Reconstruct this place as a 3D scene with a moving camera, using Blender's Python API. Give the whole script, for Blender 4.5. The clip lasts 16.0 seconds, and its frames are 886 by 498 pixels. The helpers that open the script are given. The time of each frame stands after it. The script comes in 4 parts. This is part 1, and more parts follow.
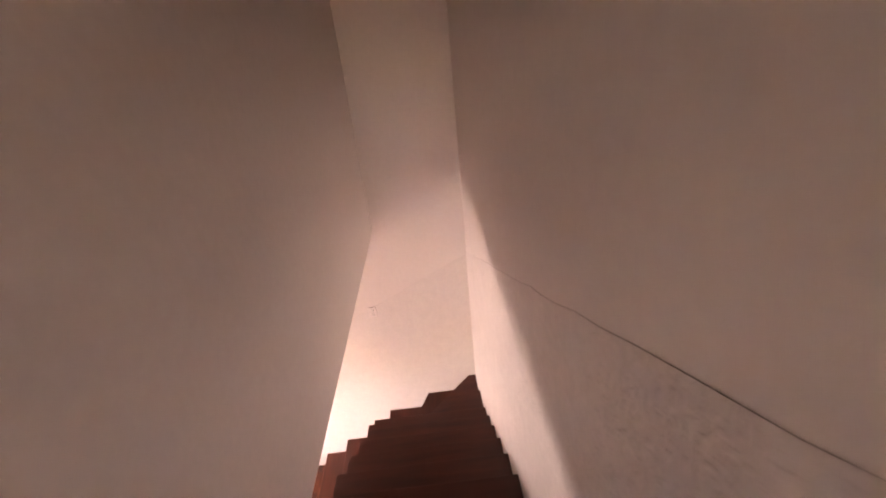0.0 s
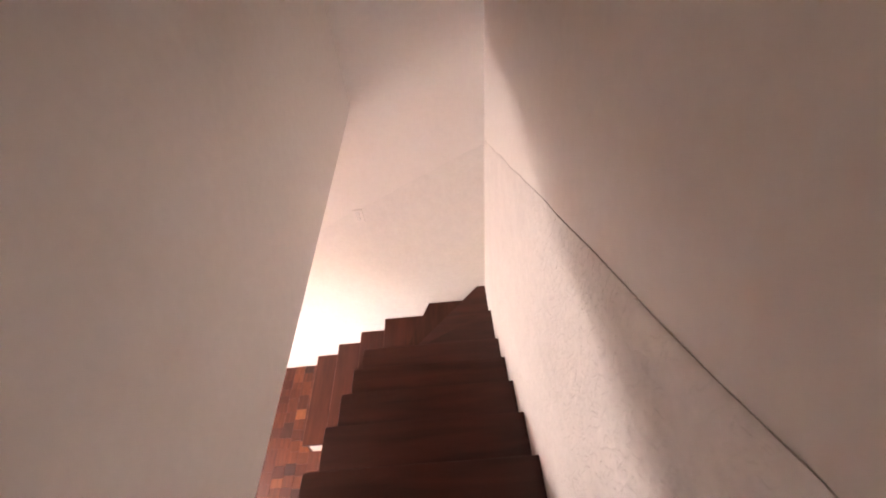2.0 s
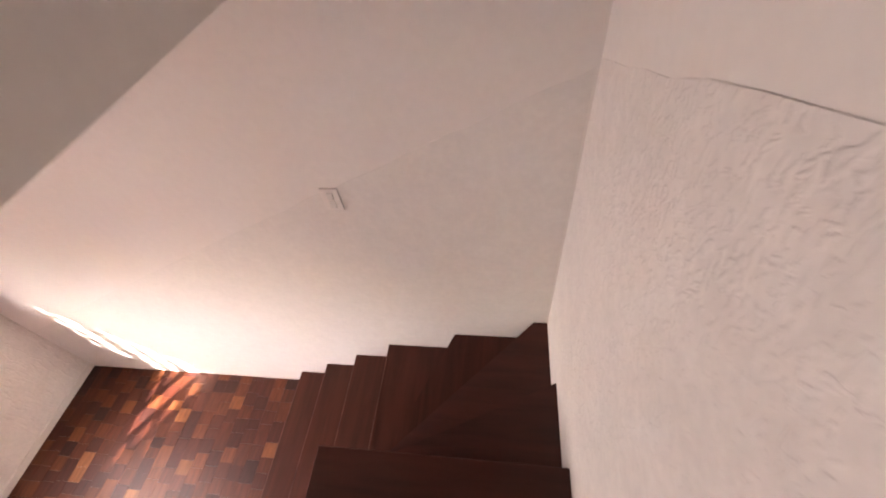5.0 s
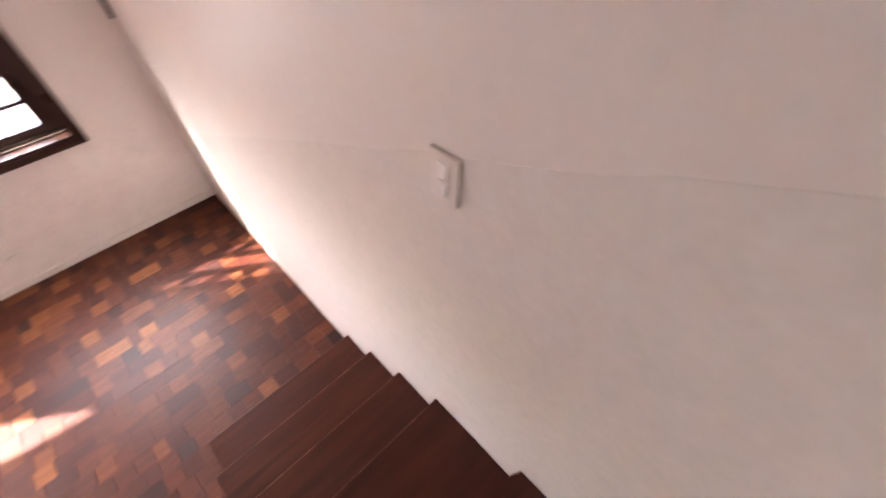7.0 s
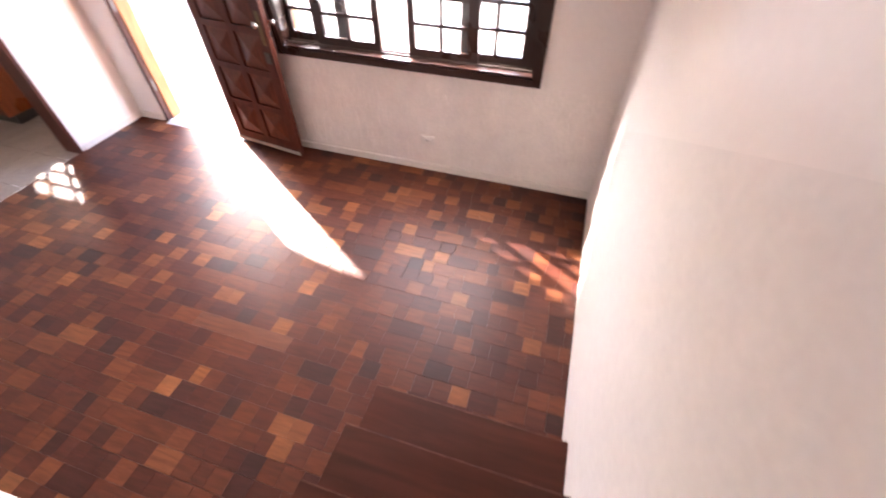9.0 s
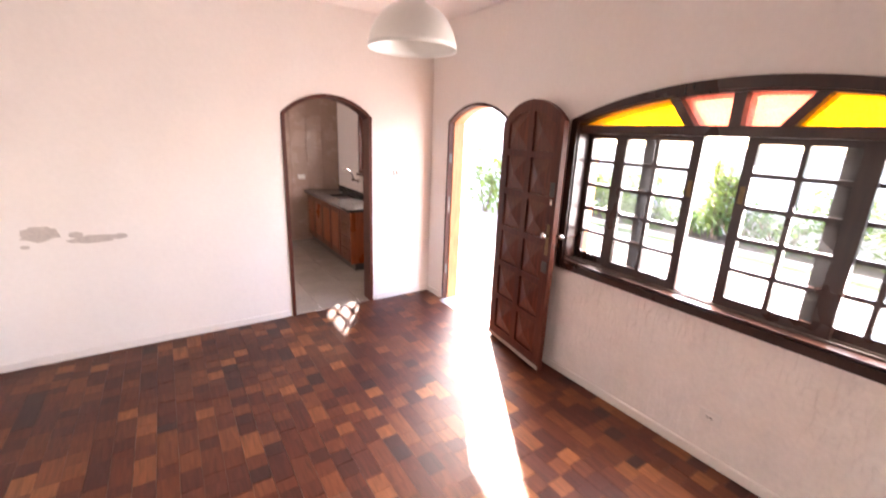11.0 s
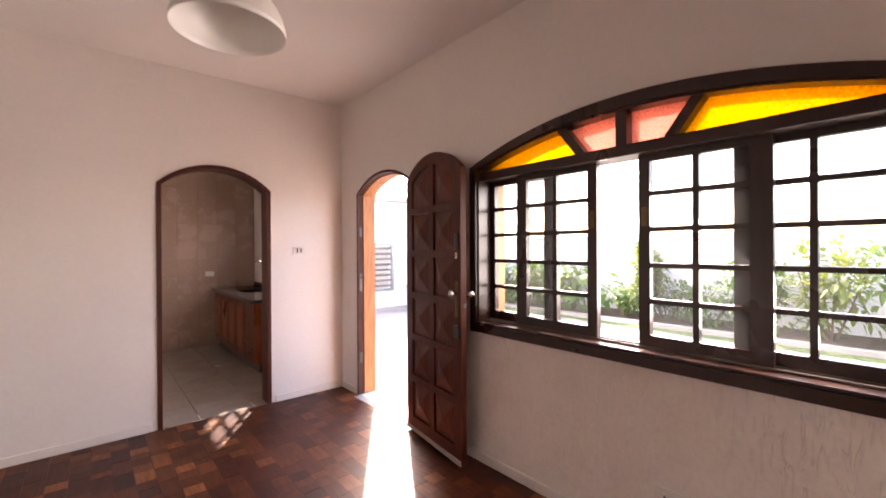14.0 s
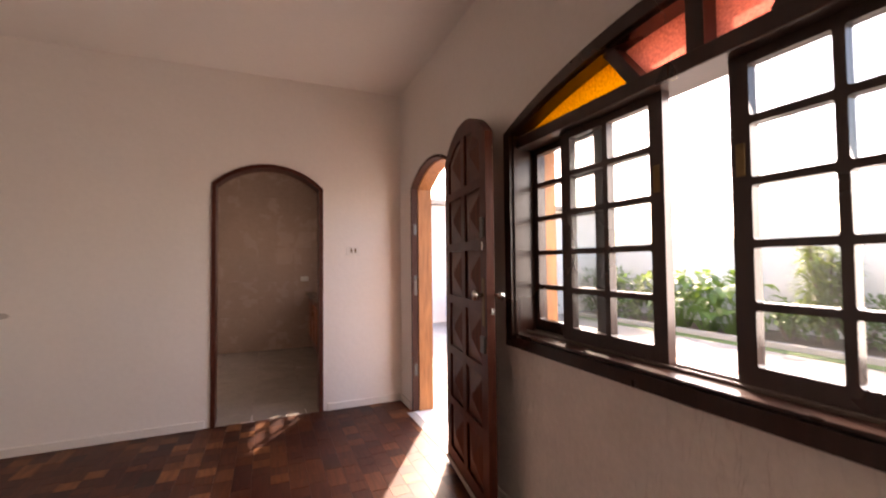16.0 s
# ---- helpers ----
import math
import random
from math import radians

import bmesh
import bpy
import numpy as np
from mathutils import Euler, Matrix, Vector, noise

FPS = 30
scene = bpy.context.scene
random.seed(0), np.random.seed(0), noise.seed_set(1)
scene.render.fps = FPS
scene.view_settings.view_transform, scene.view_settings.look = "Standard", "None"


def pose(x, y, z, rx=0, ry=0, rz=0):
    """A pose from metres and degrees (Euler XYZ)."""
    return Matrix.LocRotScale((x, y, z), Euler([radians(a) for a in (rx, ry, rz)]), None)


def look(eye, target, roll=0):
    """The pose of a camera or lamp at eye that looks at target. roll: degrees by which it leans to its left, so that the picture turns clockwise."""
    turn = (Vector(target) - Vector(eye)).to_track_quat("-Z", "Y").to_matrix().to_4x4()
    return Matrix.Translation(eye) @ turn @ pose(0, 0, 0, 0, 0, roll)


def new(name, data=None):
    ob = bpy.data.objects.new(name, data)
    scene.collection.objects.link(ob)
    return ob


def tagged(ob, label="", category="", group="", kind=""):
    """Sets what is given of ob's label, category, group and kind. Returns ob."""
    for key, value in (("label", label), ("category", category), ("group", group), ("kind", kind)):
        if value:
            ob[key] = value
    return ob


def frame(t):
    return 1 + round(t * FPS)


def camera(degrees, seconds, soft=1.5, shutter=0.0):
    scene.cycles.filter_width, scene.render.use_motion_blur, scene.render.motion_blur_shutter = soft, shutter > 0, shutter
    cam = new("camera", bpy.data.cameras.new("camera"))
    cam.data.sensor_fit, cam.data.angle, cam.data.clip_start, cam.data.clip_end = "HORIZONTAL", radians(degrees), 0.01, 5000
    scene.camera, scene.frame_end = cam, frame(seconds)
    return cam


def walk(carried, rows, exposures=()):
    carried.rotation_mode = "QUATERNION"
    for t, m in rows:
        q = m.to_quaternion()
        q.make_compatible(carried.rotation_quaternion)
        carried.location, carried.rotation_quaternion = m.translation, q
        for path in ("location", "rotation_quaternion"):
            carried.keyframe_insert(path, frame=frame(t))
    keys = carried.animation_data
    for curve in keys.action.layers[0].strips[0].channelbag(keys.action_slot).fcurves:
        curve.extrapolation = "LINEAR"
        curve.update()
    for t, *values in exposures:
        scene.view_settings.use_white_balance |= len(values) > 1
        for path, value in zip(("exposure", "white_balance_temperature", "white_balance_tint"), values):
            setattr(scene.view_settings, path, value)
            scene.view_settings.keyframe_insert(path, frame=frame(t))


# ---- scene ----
cam = camera(94.2, 16.0, soft=1.8, shutter=0.5)
EXPO = [(0, 5.45, 8300, 42), (2, 5.65, 7400, 28), (4.2, 5.05, 7100, 25), (6.4, 4.9, 6850, 25), (8.5, 4.9, 6600, 23), (10.2, 5.1, 6650, 23), (12.4, 4.35, 7300, 25), (14, 3.85, 7400, 27), (16, 3.15, 8000, 26)]
PATH = [
    (0, (3.54, -3.342, 4.264), (3.574, -1.545, 3.387), -6.0),
    (0.5, (3.496, -3.029, 4.209), (3.52, -1.315, 3.179), -5.0),
    (1, (3.508, -2.793, 4.187), (3.611, -1.201, 2.981), -5.1),
    (1.5, (3.532, -2.529, 4.092), (3.494, -0.997, 2.807), -7.1),
    (2, (3.529, -2.382, 3.982), (3.493, -0.962, 2.574), -6.0),
    (2.5, (3.507, -2.162, 3.893), (3.473, -0.74, 2.487), -8.6),
    (3, (3.515, -1.966, 3.721), (3.384, -0.555, 2.31), -8.1),
    (3.5, (3.519, -1.817, 3.617), (3.368, -0.458, 2.158), -8.0),
    (4, (3.51, -1.618, 3.478), (3.379, -0.347, 1.939), -14.5),
    (4.2, (3.553, -1.513, 3.411), (3.371, -0.252, 1.869), -13.4),
    (6.5, (3.422, -0.602, 2.72), (2.956, 0.587, 1.18), 1.3),
    (7, (3.287, -0.426, 2.576), (2.408, 0.455, 1.01), 1.3),
    (7.5, (3.224, -0.355, 2.469), (2.141, 0.221, 0.89), 4.7),
    (8, (3.073, -0.34, 2.338), (1.838, -0.035, 0.795), 2.7),
    (8.5, (2.9, -0.324, 2.214), (1.669, -0.432, 0.642), -0.7),
    (9, (2.814, -0.346, 2.099), (1.49, -0.755, 0.657), 0.2),
    (9.5, (2.672, -0.426, 1.958), (1.283, -1.099, 0.686), 1.2),
    (10, (2.577, -0.516, 1.857), (1.25, -1.599, 0.824), -0.1),
    (10.2, (2.547, -0.539, 1.824), (1.282, -1.764, 0.876), 1.4),
    (12.3, (2.297, -0.55, 1.736), (1.325, -2.297, 1.722), -1.0),
    (12.5, (2.29, -0.618, 1.712), (1.176, -2.279, 1.686), -2.2),
    (13, (2.205, -0.641, 1.624), (0.824, -2.081, 1.496), -4.4),
    (13.5, (2.086, -0.554, 1.505), (0.764, -2.051, 1.409), -0.2),
    (14, (1.927, -0.61, 1.389), (0.628, -2.131, 1.384), -0.3),
    (14.5, (1.759, -0.643, 1.354), (0.494, -2.191, 1.301), -2.7),
    (15, (1.521, -0.672, 1.236), (0.441, -2.354, 1.175), -0.4),
    (15.5, (1.299, -0.749, 1.213), (0.32, -2.492, 1.173), -0.5),
    (16, (1.141, -0.759, 1.263), (0.357, -2.598, 1.326), -0.6),
]
walk(cam, [(t, look(e, g, r)) for t, e, g, r in PATH], EXPO)

# ---- world, sun, exposure ----
SUN = Vector((0.55, 0.84, -0.765)).normalized()
world = bpy.data.worlds.new("sky")
scene.world = world
world.use_nodes = True
wn = world.node_tree
sky = wn.nodes.new("ShaderNodeTexSky")
sky.sky_type, sky.sun_disc = "NISHITA", False
sky.sun_elevation = math.asin(-SUN.z)
sky.sun_rotation = math.atan2(-SUN.x, -SUN.y)
sky.air_density, sky.dust_density = 1.0, 2.0
wn.links.new(sky.outputs[0], wn.nodes["Background"].inputs[0])
wn.nodes["Background"].inputs[1].default_value = 0.15
sun = new("sun", bpy.data.lights.new("sun", "SUN"))
sun.data.energy, sun.data.angle, sun.data.color = 1.9, radians(0.9), (1.0, 0.93, 0.84)
sun.matrix_world = look(-20 * SUN, (0, 0, 0))


def window_lamp(name, eye, target, sx, sy, watts, color=(1.0, 0.975, 0.95), spread=150):
    lamp = new(name, bpy.data.lights.new(name, "AREA"))
    lamp.data.shape, lamp.data.size, lamp.data.size_y = "RECTANGLE", sx, sy
    lamp.data.energy, lamp.data.color, lamp.data.spread = watts, color, radians(spread)
    lamp.matrix_world = look(eye, target)
    return lamp


# lamps that add to the sky light in the window and kitchen openings
window_lamp("sky_in_window", (-0.26, -1.54, 1.4), (0.9, -2.1, 0.75), 1.9, 0.9, 5.3, spread=140)
window_lamp("sky_in_kitchen", (-0.2, -5.98, 1.58), (2, -6.0, 0.8), 0.84, 0.72, 3.8, (1.0, 0.91, 0.86))
# added warm fill for the stairwell, from an invented opening out of view
window_lamp("sky_in_hall", (3.43, -6.35, 4.4), (3.43, 0, 3.9), 0.3, 0.6, 0.012, (1.0, 0.84, 0.70), 180)

# ---- materials ----


def mat(name, base, rough=0.5, metal=0.0, var=0.08, scale=6.0, fine=60.0, bump=0.15, dist=0.004, spec=0.5, coat=0.0, stretch=(1, 1, 1), shift=False):
    """Base colour varied at two scales, with fine relief."""
    m = bpy.data.materials.new(name)
    m.use_nodes = True
    nt, bs = m.node_tree, m.node_tree.nodes["Principled BSDF"]
    tc, mp = nt.nodes.new("ShaderNodeTexCoord"), nt.nodes.new("ShaderNodeMapping")
    mp.inputs["Scale"].default_value = stretch
    nt.links.new(tc.outputs["Object"], mp.inputs[0])
    if shift:
        oi, om = nt.nodes.new("ShaderNodeObjectInfo"), nt.nodes.new("ShaderNodeVectorMath")
        om.operation = "SCALE"
        om.inputs[0].default_value = (31.0, 17.0, 23.0)
        nt.links.new(oi.outputs["Random"], om.inputs["Scale"])
        nt.links.new(om.outputs[0], mp.inputs["Location"])
    a, b = nt.nodes.new("ShaderNodeTexNoise"), nt.nodes.new("ShaderNodeTexNoise")
    a.inputs["Scale"].default_value, a.inputs["Detail"].default_value = scale, 5
    b.inputs["Scale"].default_value, b.inputs["Detail"].default_value = fine, 6
    for n in (a, b):
        nt.links.new(mp.outputs[0], n.inputs["Vector"])
    mix = nt.nodes.new("ShaderNodeMath")
    mix.operation = "ADD"
    nt.links.new(a.outputs["Fac"], mix.inputs[0])
    nt.links.new(b.outputs["Fac"], mix.inputs[1])
    ramp = nt.nodes.new("ShaderNodeMapRange")
    ramp.inputs["From Min"].default_value, ramp.inputs["From Max"].default_value = 0.6, 1.4
    ramp.inputs["To Min"].default_value, ramp.inputs["To Max"].default_value = 1 - var, 1 + var
    nt.links.new(mix.outputs[0], ramp.inputs["Value"])
    sc = nt.nodes.new("ShaderNodeVectorMath")
    sc.operation = "SCALE"
    sc.inputs[0].default_value = base
    nt.links.new(ramp.outputs[0], sc.inputs["Scale"])
    nt.links.new(sc.outputs[0], bs.inputs["Base Color"])
    rr = nt.nodes.new("ShaderNodeMapRange")
    rr.inputs["To Min"].default_value, rr.inputs["To Max"].default_value = max(0.02, rough - 0.08), min(1, rough + 0.1)
    nt.links.new(a.outputs["Fac"], rr.inputs["Value"])
    nt.links.new(rr.outputs[0], bs.inputs["Roughness"])
    bs.inputs["Metallic"].default_value = metal
    bs.inputs["Specular IOR Level"].default_value = spec
    bs.inputs["Coat Weight"].default_value = coat
    bs.inputs["Coat Roughness"].default_value = 0.12
    if bump:
        bp = nt.nodes.new("ShaderNodeBump")
        bp.inputs["Strength"].default_value, bp.inputs["Distance"].default_value = bump, dist
        nt.links.new(b.outputs["Fac"], bp.inputs["Height"])
        nt.links.new(bp.outputs[0], bs.inputs["Normal"])
    return m


def wood(name, base, rough=0.35, grain=(1, 14, 14), scale=3.0, contrast=0.45, source=None, spread=0.0, coat=0.0, palette=None, wear_by=0.12, spec=0.5):
    """Streaked wood; source 'object' or 'island' shifts each piece, with a palette of its own colours."""
    m = bpy.data.materials.new(name)
    m.use_nodes = True
    nt, bs = m.node_tree, m.node_tree.nodes["Principled BSDF"]
    tc, mp = nt.nodes.new("ShaderNodeTexCoord"), nt.nodes.new("ShaderNodeMapping")
    mp.inputs["Scale"].default_value = grain
    nt.links.new(tc.outputs["Object"], mp.inputs[0])
    n = nt.nodes.new("ShaderNodeTexNoise")
    n.noise_dimensions = "4D"
    n.inputs["Scale"].default_value, n.inputs["Detail"].default_value, n.inputs["Distortion"].default_value = scale, 7, 0.6
    nt.links.new(mp.outputs[0], n.inputs["Vector"])
    rg = nt.nodes.new("ShaderNodeMapRange")
    rg.inputs["From Min"].default_value, rg.inputs["From Max"].default_value = 0.3, 0.7
    rg.inputs["To Min"].default_value, rg.inputs["To Max"].default_value = 1 - contrast, 1 + contrast
    nt.links.new(n.outputs["Fac"], rg.inputs["Value"])
    sc = nt.nodes.new("ShaderNodeVectorMath")
    sc.operation = "SCALE"
    sc.inputs[0].default_value = base
    nt.links.new(rg.outputs[0], sc.inputs["Scale"])
    if source:
        if source == "object":
            rnd = nt.nodes.new("ShaderNodeObjectInfo").outputs["Random"]
        else:
            rnd = nt.nodes.new("ShaderNodeNewGeometry").outputs["Random Per Island"]
        ww = nt.nodes.new("ShaderNodeMath")
        ww.operation = "MULTIPLY"
        ww.inputs[1].default_value = 37.0
        nt.links.new(rnd, ww.inputs[0])
        nt.links.new(ww.outputs[0], n.inputs["W"])
        cr = nt.nodes.new("ShaderNodeValToRGB")
        cr.color_ramp.interpolation = "LINEAR"
        while len(cr.color_ramp.elements) < len(palette):
            cr.color_ramp.elements.new(0.5)
        for e, (p, c) in zip(cr.color_ramp.elements, palette):
            e.position, e.color = p, (*c, 1)
        nt.links.new(rnd, cr.inputs[0])
        nt.links.new(cr.outputs[0], sc.inputs[0])
    nt.links.new(sc.outputs[0], bs.inputs["Base Color"])
    wear = nt.nodes.new("ShaderNodeTexNoise")
    wear.inputs["Scale"].default_value, wear.inputs["Detail"].default_value = 2.2, 3
    bs.inputs["Specular IOR Level"].default_value = spec
    nt.links.new(tc.outputs["Object"], wear.inputs["Vector"])
    rr = nt.nodes.new("ShaderNodeMapRange")
    rr.inputs["From Min"].default_value, rr.inputs["From Max"].default_value = 0.3, 0.7
    rr.inputs["To Min"].default_value, rr.inputs["To Max"].default_value = max(0.03, rough - wear_by), rough + wear_by
    nt.links.new(wear.outputs["Fac"], rr.inputs["Value"])
    nt.links.new(rr.outputs[0], bs.inputs["Roughness"])
    bs.inputs["Coat Weight"].default_value, bs.inputs["Coat Roughness"].default_value = coat, 0.15
    bp = nt.nodes.new("ShaderNodeBump")
    bp.inputs["Strength"].default_value, bp.inputs["Distance"].default_value = 0.12, 0.002
    nt.links.new(n.outputs["Fac"], bp.inputs["Height"])
    nt.links.new(bp.outputs[0], bs.inputs["Normal"])
    return m


def relief(name, base, scale, stretch, warp, lo, hi, strength, dist):
    """Trowelled plaster: raised strokes with flat ground between, and a faint stain."""
    m = mat(name, base, 0.55, var=0.08, scale=8.0, fine=40, bump=0.0)
    nt, bs = m.node_tree, m.node_tree.nodes["Principled BSDF"]
    tc, mp = nt.nodes.new("ShaderNodeTexCoord"), nt.nodes.new("ShaderNodeMapping")
    mp.inputs["Scale"].default_value = stretch
    n, big = nt.nodes.new("ShaderNodeTexNoise"), nt.nodes.new("ShaderNodeTexNoise")
    n.inputs["Scale"].default_value, n.inputs["Detail"].default_value, n.inputs["Distortion"].default_value = scale, 4, warp
    big.inputs["Scale"].default_value, big.inputs["Detail"].default_value = 3.5, 2
    step, mul = nt.nodes.new("ShaderNodeMapRange"), nt.nodes.new("ShaderNodeMath")
    step.interpolation_type = "SMOOTHSTEP"
    step.inputs["From Min"].default_value, step.inputs["From Max"].default_value = lo, hi
    mul.operation = "MULTIPLY"
    bp = nt.nodes.new("ShaderNodeBump")
    bp.inputs["Strength"].default_value, bp.inputs["Distance"].default_value = strength, dist
    nt.links.new(tc.outputs["Object"], mp.inputs[0])
    nt.links.new(mp.outputs[0], n.inputs["Vector"])
    nt.links.new(tc.outputs["Object"], big.inputs["Vector"])
    nt.links.new(n.outputs["Fac"], step.inputs["Value"])
    nt.links.new(step.outputs[0], mul.inputs[0])
    nt.links.new(big.outputs["Fac"], mul.inputs[1])
    nt.links.new(mul.outputs[0], bp.inputs["Height"])
    nt.links.new(bp.outputs[0], bs.inputs["Normal"])
    return m


def glass(name, color, rough=0.0):
    """A thin pane: mostly seen through, a little of it mirrored."""
    m = bpy.data.materials.new(name)
    m.use_nodes = True
    nt = m.node_tree
    nt.nodes.remove(nt.nodes["Principled BSDF"])
    out = nt.nodes["Material Output"]
    tr = nt.nodes.new("ShaderNodeBsdfTransparent")
    tr.inputs[0].default_value = (*color, 1)
    gl = nt.nodes.new("ShaderNodeBsdfGlossy")
    gl.inputs["Roughness"].default_value = rough
    lw, pw, sc = nt.nodes.new("ShaderNodeLayerWeight"), nt.nodes.new("ShaderNodeMath"), nt.nodes.new("ShaderNodeMath")
    lw.inputs["Blend"].default_value = 0.5
    pw.operation, sc.operation = "POWER", "MULTIPLY_ADD"
    pw.inputs[1].default_value = 4.0
    sc.inputs[1].default_value, sc.inputs[2].default_value = 0.4, 0.02
    mx = nt.nodes.new("ShaderNodeMixShader")
    nt.links.new(lw.outputs["Facing"], pw.inputs[0])
    nt.links.new(pw.outputs[0], sc.inputs[0])
    nt.links.new(sc.outputs[0], mx.inputs[0])
    dust, tl = nt.nodes.new("ShaderNodeMixShader"), nt.nodes.new("ShaderNodeBsdfTranslucent")
    dust.inputs[0].default_value = 0.005
    nt.links.new(tr.outputs[0], dust.inputs[1])
    nt.links.new(tl.outputs[0], dust.inputs[2])
    nt.links.new(dust.outputs[0], mx.inputs[1])
    nt.links.new(gl.outputs[0], mx.inputs[2])
    nt.links.new(mx.outputs[0], out.inputs[0])
    return m


def stained(name, color):
    """Pressed coloured glass: scatters the daylight behind it."""
    m = bpy.data.materials.new(name)
    m.use_nodes = True
    nt, bs = m.node_tree, m.node_tree.nodes["Principled BSDF"]
    nt.nodes.remove(bs)
    out = nt.nodes["Material Output"]
    tl, tr = nt.nodes.new("ShaderNodeBsdfTranslucent"), nt.nodes.new("ShaderNodeBsdfTransparent")
    gl, mx, mg = nt.nodes.new("ShaderNodeBsdfGlossy"), nt.nodes.new("ShaderNodeMixShader"), nt.nodes.new("ShaderNodeMixShader")
    n, tc = nt.nodes.new("ShaderNodeTexNoise"), nt.nodes.new("ShaderNodeTexCoord")
    n.inputs["Scale"].default_value, n.inputs["Detail"].default_value = 90, 3
    bp = nt.nodes.new("ShaderNodeBump")
    bp.inputs["Strength"].default_value, bp.inputs["Distance"].default_value = 0.6, 0.004
    nt.links.new(tc.outputs["Object"], n.inputs["Vector"])
    nt.links.new(n.outputs["Fac"], bp.inputs["Height"])
    for s in (tl, gl):
        nt.links.new(bp.outputs[0], s.inputs["Normal"])
    tl.inputs[0].default_value = (*color, 1)
    tr.inputs[0].default_value = (*color, 1)
    gl.inputs["Roughness"].default_value = 0.15
    fr_ = nt.nodes.new("ShaderNodeMapRange")
    fr_.inputs["From Min"].default_value, fr_.inputs["From Max"].default_value = 0.35, 0.65
    fr_.inputs["To Min"].default_value, fr_.inputs["To Max"].default_value = 0.32, 0.58
    nt.links.new(n.outputs["Fac"], fr_.inputs["Value"])
    nt.links.new(fr_.outputs[0], mx.inputs[0])
    nt.links.new(tl.outputs[0], mx.inputs[1])
    nt.links.new(tr.outputs[0], mx.inputs[2])
    mg.inputs[0].default_value = 0.05
    nt.links.new(mx.outputs[0], mg.inputs[1])
    nt.links.new(gl.outputs[0], mg.inputs[2])
    nt.links.new(mg.outputs[0], out.inputs[0])
    return m


PLASTER = mat("white_plaster", (0.81, 0.76, 0.715), 0.5, var=0.035, scale=2.2, fine=30, bump=0.22, dist=0.006)
ROUGH_PLASTER = mat("rough_plaster", (0.775, 0.73, 0.685), 0.55, var=0.055, scale=13, fine=38, bump=0.3, dist=0.005)
COMBED_PLASTER = relief("combed_plaster", (0.78, 0.73, 0.69), 52, (1, 1.0, 0.5), 1.3, 0.50, 0.62, 0.75, 0.0045)
DRIP_PLASTER = relief("drip_plaster", (0.81, 0.76, 0.715), 42, (1, 1.0, 0.2), 0.7, 0.50, 0.66, 0.8, 0.007)
CEILING = mat("ceiling_paint", (0.81, 0.765, 0.725), 0.7, var=0.02, scale=1.5, fine=30, bump=0.1)
TRIM = mat("white_trim", (0.76, 0.71, 0.66), 0.4, var=0.05)
PLASTIC = mat("white_plastic", (0.80, 0.77, 0.73), 0.12, var=0.02, bump=0.0)
DARK_PLASTIC = mat("dark_plastic", (0.05, 0.045, 0.04), 0.35, var=0.05, bump=0.0)
FRAME = wood("dark_varnished_wood", (0.030, 0.012, 0.008), 0.3, (9, 9, 0.8), 4, 0.25, wear_by=0.05)
# frame wood as the sun lights it: the orange glow is in the base colour
SUNLIT_JAMB = wood("sunlit_varnished_wood", (0.32, 0.125, 0.042), 0.5, (10, 10, 1), 4, 0.3, wear_by=0.04, spec=0.3)
EDGE = wood("brown_frame_wood", (0.045, 0.015, 0.009), 0.6, (10, 10, 1), 4, 0.3, wear_by=0.04, spec=0.2)
DOORWOOD = wood("reddish_door_wood", (0.072, 0.018, 0.010), 0.42, (12, 12, 1), 4, 0.35, wear_by=0.05, spec=0.25)
PANELWOOD = wood("panel_wood", (0.095, 0.026, 0.013), 0.38, (12, 12, 1.2), 4, 0.4, wear_by=0.05, spec=0.3)
TREAD = wood("dark_stair_wood", (0.053, 0.0138, 0.0077), 0.42, (9, 1.0, 9), 2.0, 0.38, wear_by=0.05, spec=0.22)
TREAD_UP = wood("dark_stair_wood_across", (0.052, 0.0130, 0.0073), 0.42, (1.0, 9, 9), 2.0, 0.38, wear_by=0.05, spec=0.32)
# paler than the treads: nosing wear together with a painted edge highlight
WORN_HIGHLIGHT = wood("worn_highlit_step_edge", (0.105, 0.036, 0.018), 0.4, (9, 1.6, 9), 6.0, 0.9, wear_by=0.05)
CABINET = wood("orange_cabinet_wood", (0.27, 0.066, 0.020), 0.35, (10, 10, 1), 4, 0.3)
CAB_FRONT = wood("brown_cabinet_wood", (0.12, 0.036, 0.016), 0.4, (10, 10, 1), 4, 0.35)
PAL = [(0.0, (0.025, 0.008, 0.006)), (0.08, (0.040, 0.009, 0.0054)), (0.35, (0.058, 0.0132, 0.0064)), (0.75, (0.081, 0.0208, 0.0078)), (0.90, (0.118, 0.034, 0.0125)), (1.0, (0.21, 0.075, 0.026))]
PARQUET = wood("parquet_block", (0.15, 0.05, 0.02), 0.47, (10, 1.2, 10), 5, 0.32, "object", palette=PAL, wear_by=0.05, spec=0.27)
PARQUET_REST = wood("parquet_floor", (0.15, 0.05, 0.02), 0.47, (10, 1.2, 10), 5, 0.32, "island", palette=PAL, wear_by=0.05, spec=0.27)
FILLER = wood("pale_filler_plank", (0.105, 0.031, 0.013), 0.32, (10, 1.2, 10), 5, 0.35, wear_by=0.02, spec=0.45)
GROUT = mat("dark_joint", (0.045, 0.017, 0.010), 0.6)
GLASS = glass("dusty_glass", (0.84, 0.85, 0.84), 0.02)
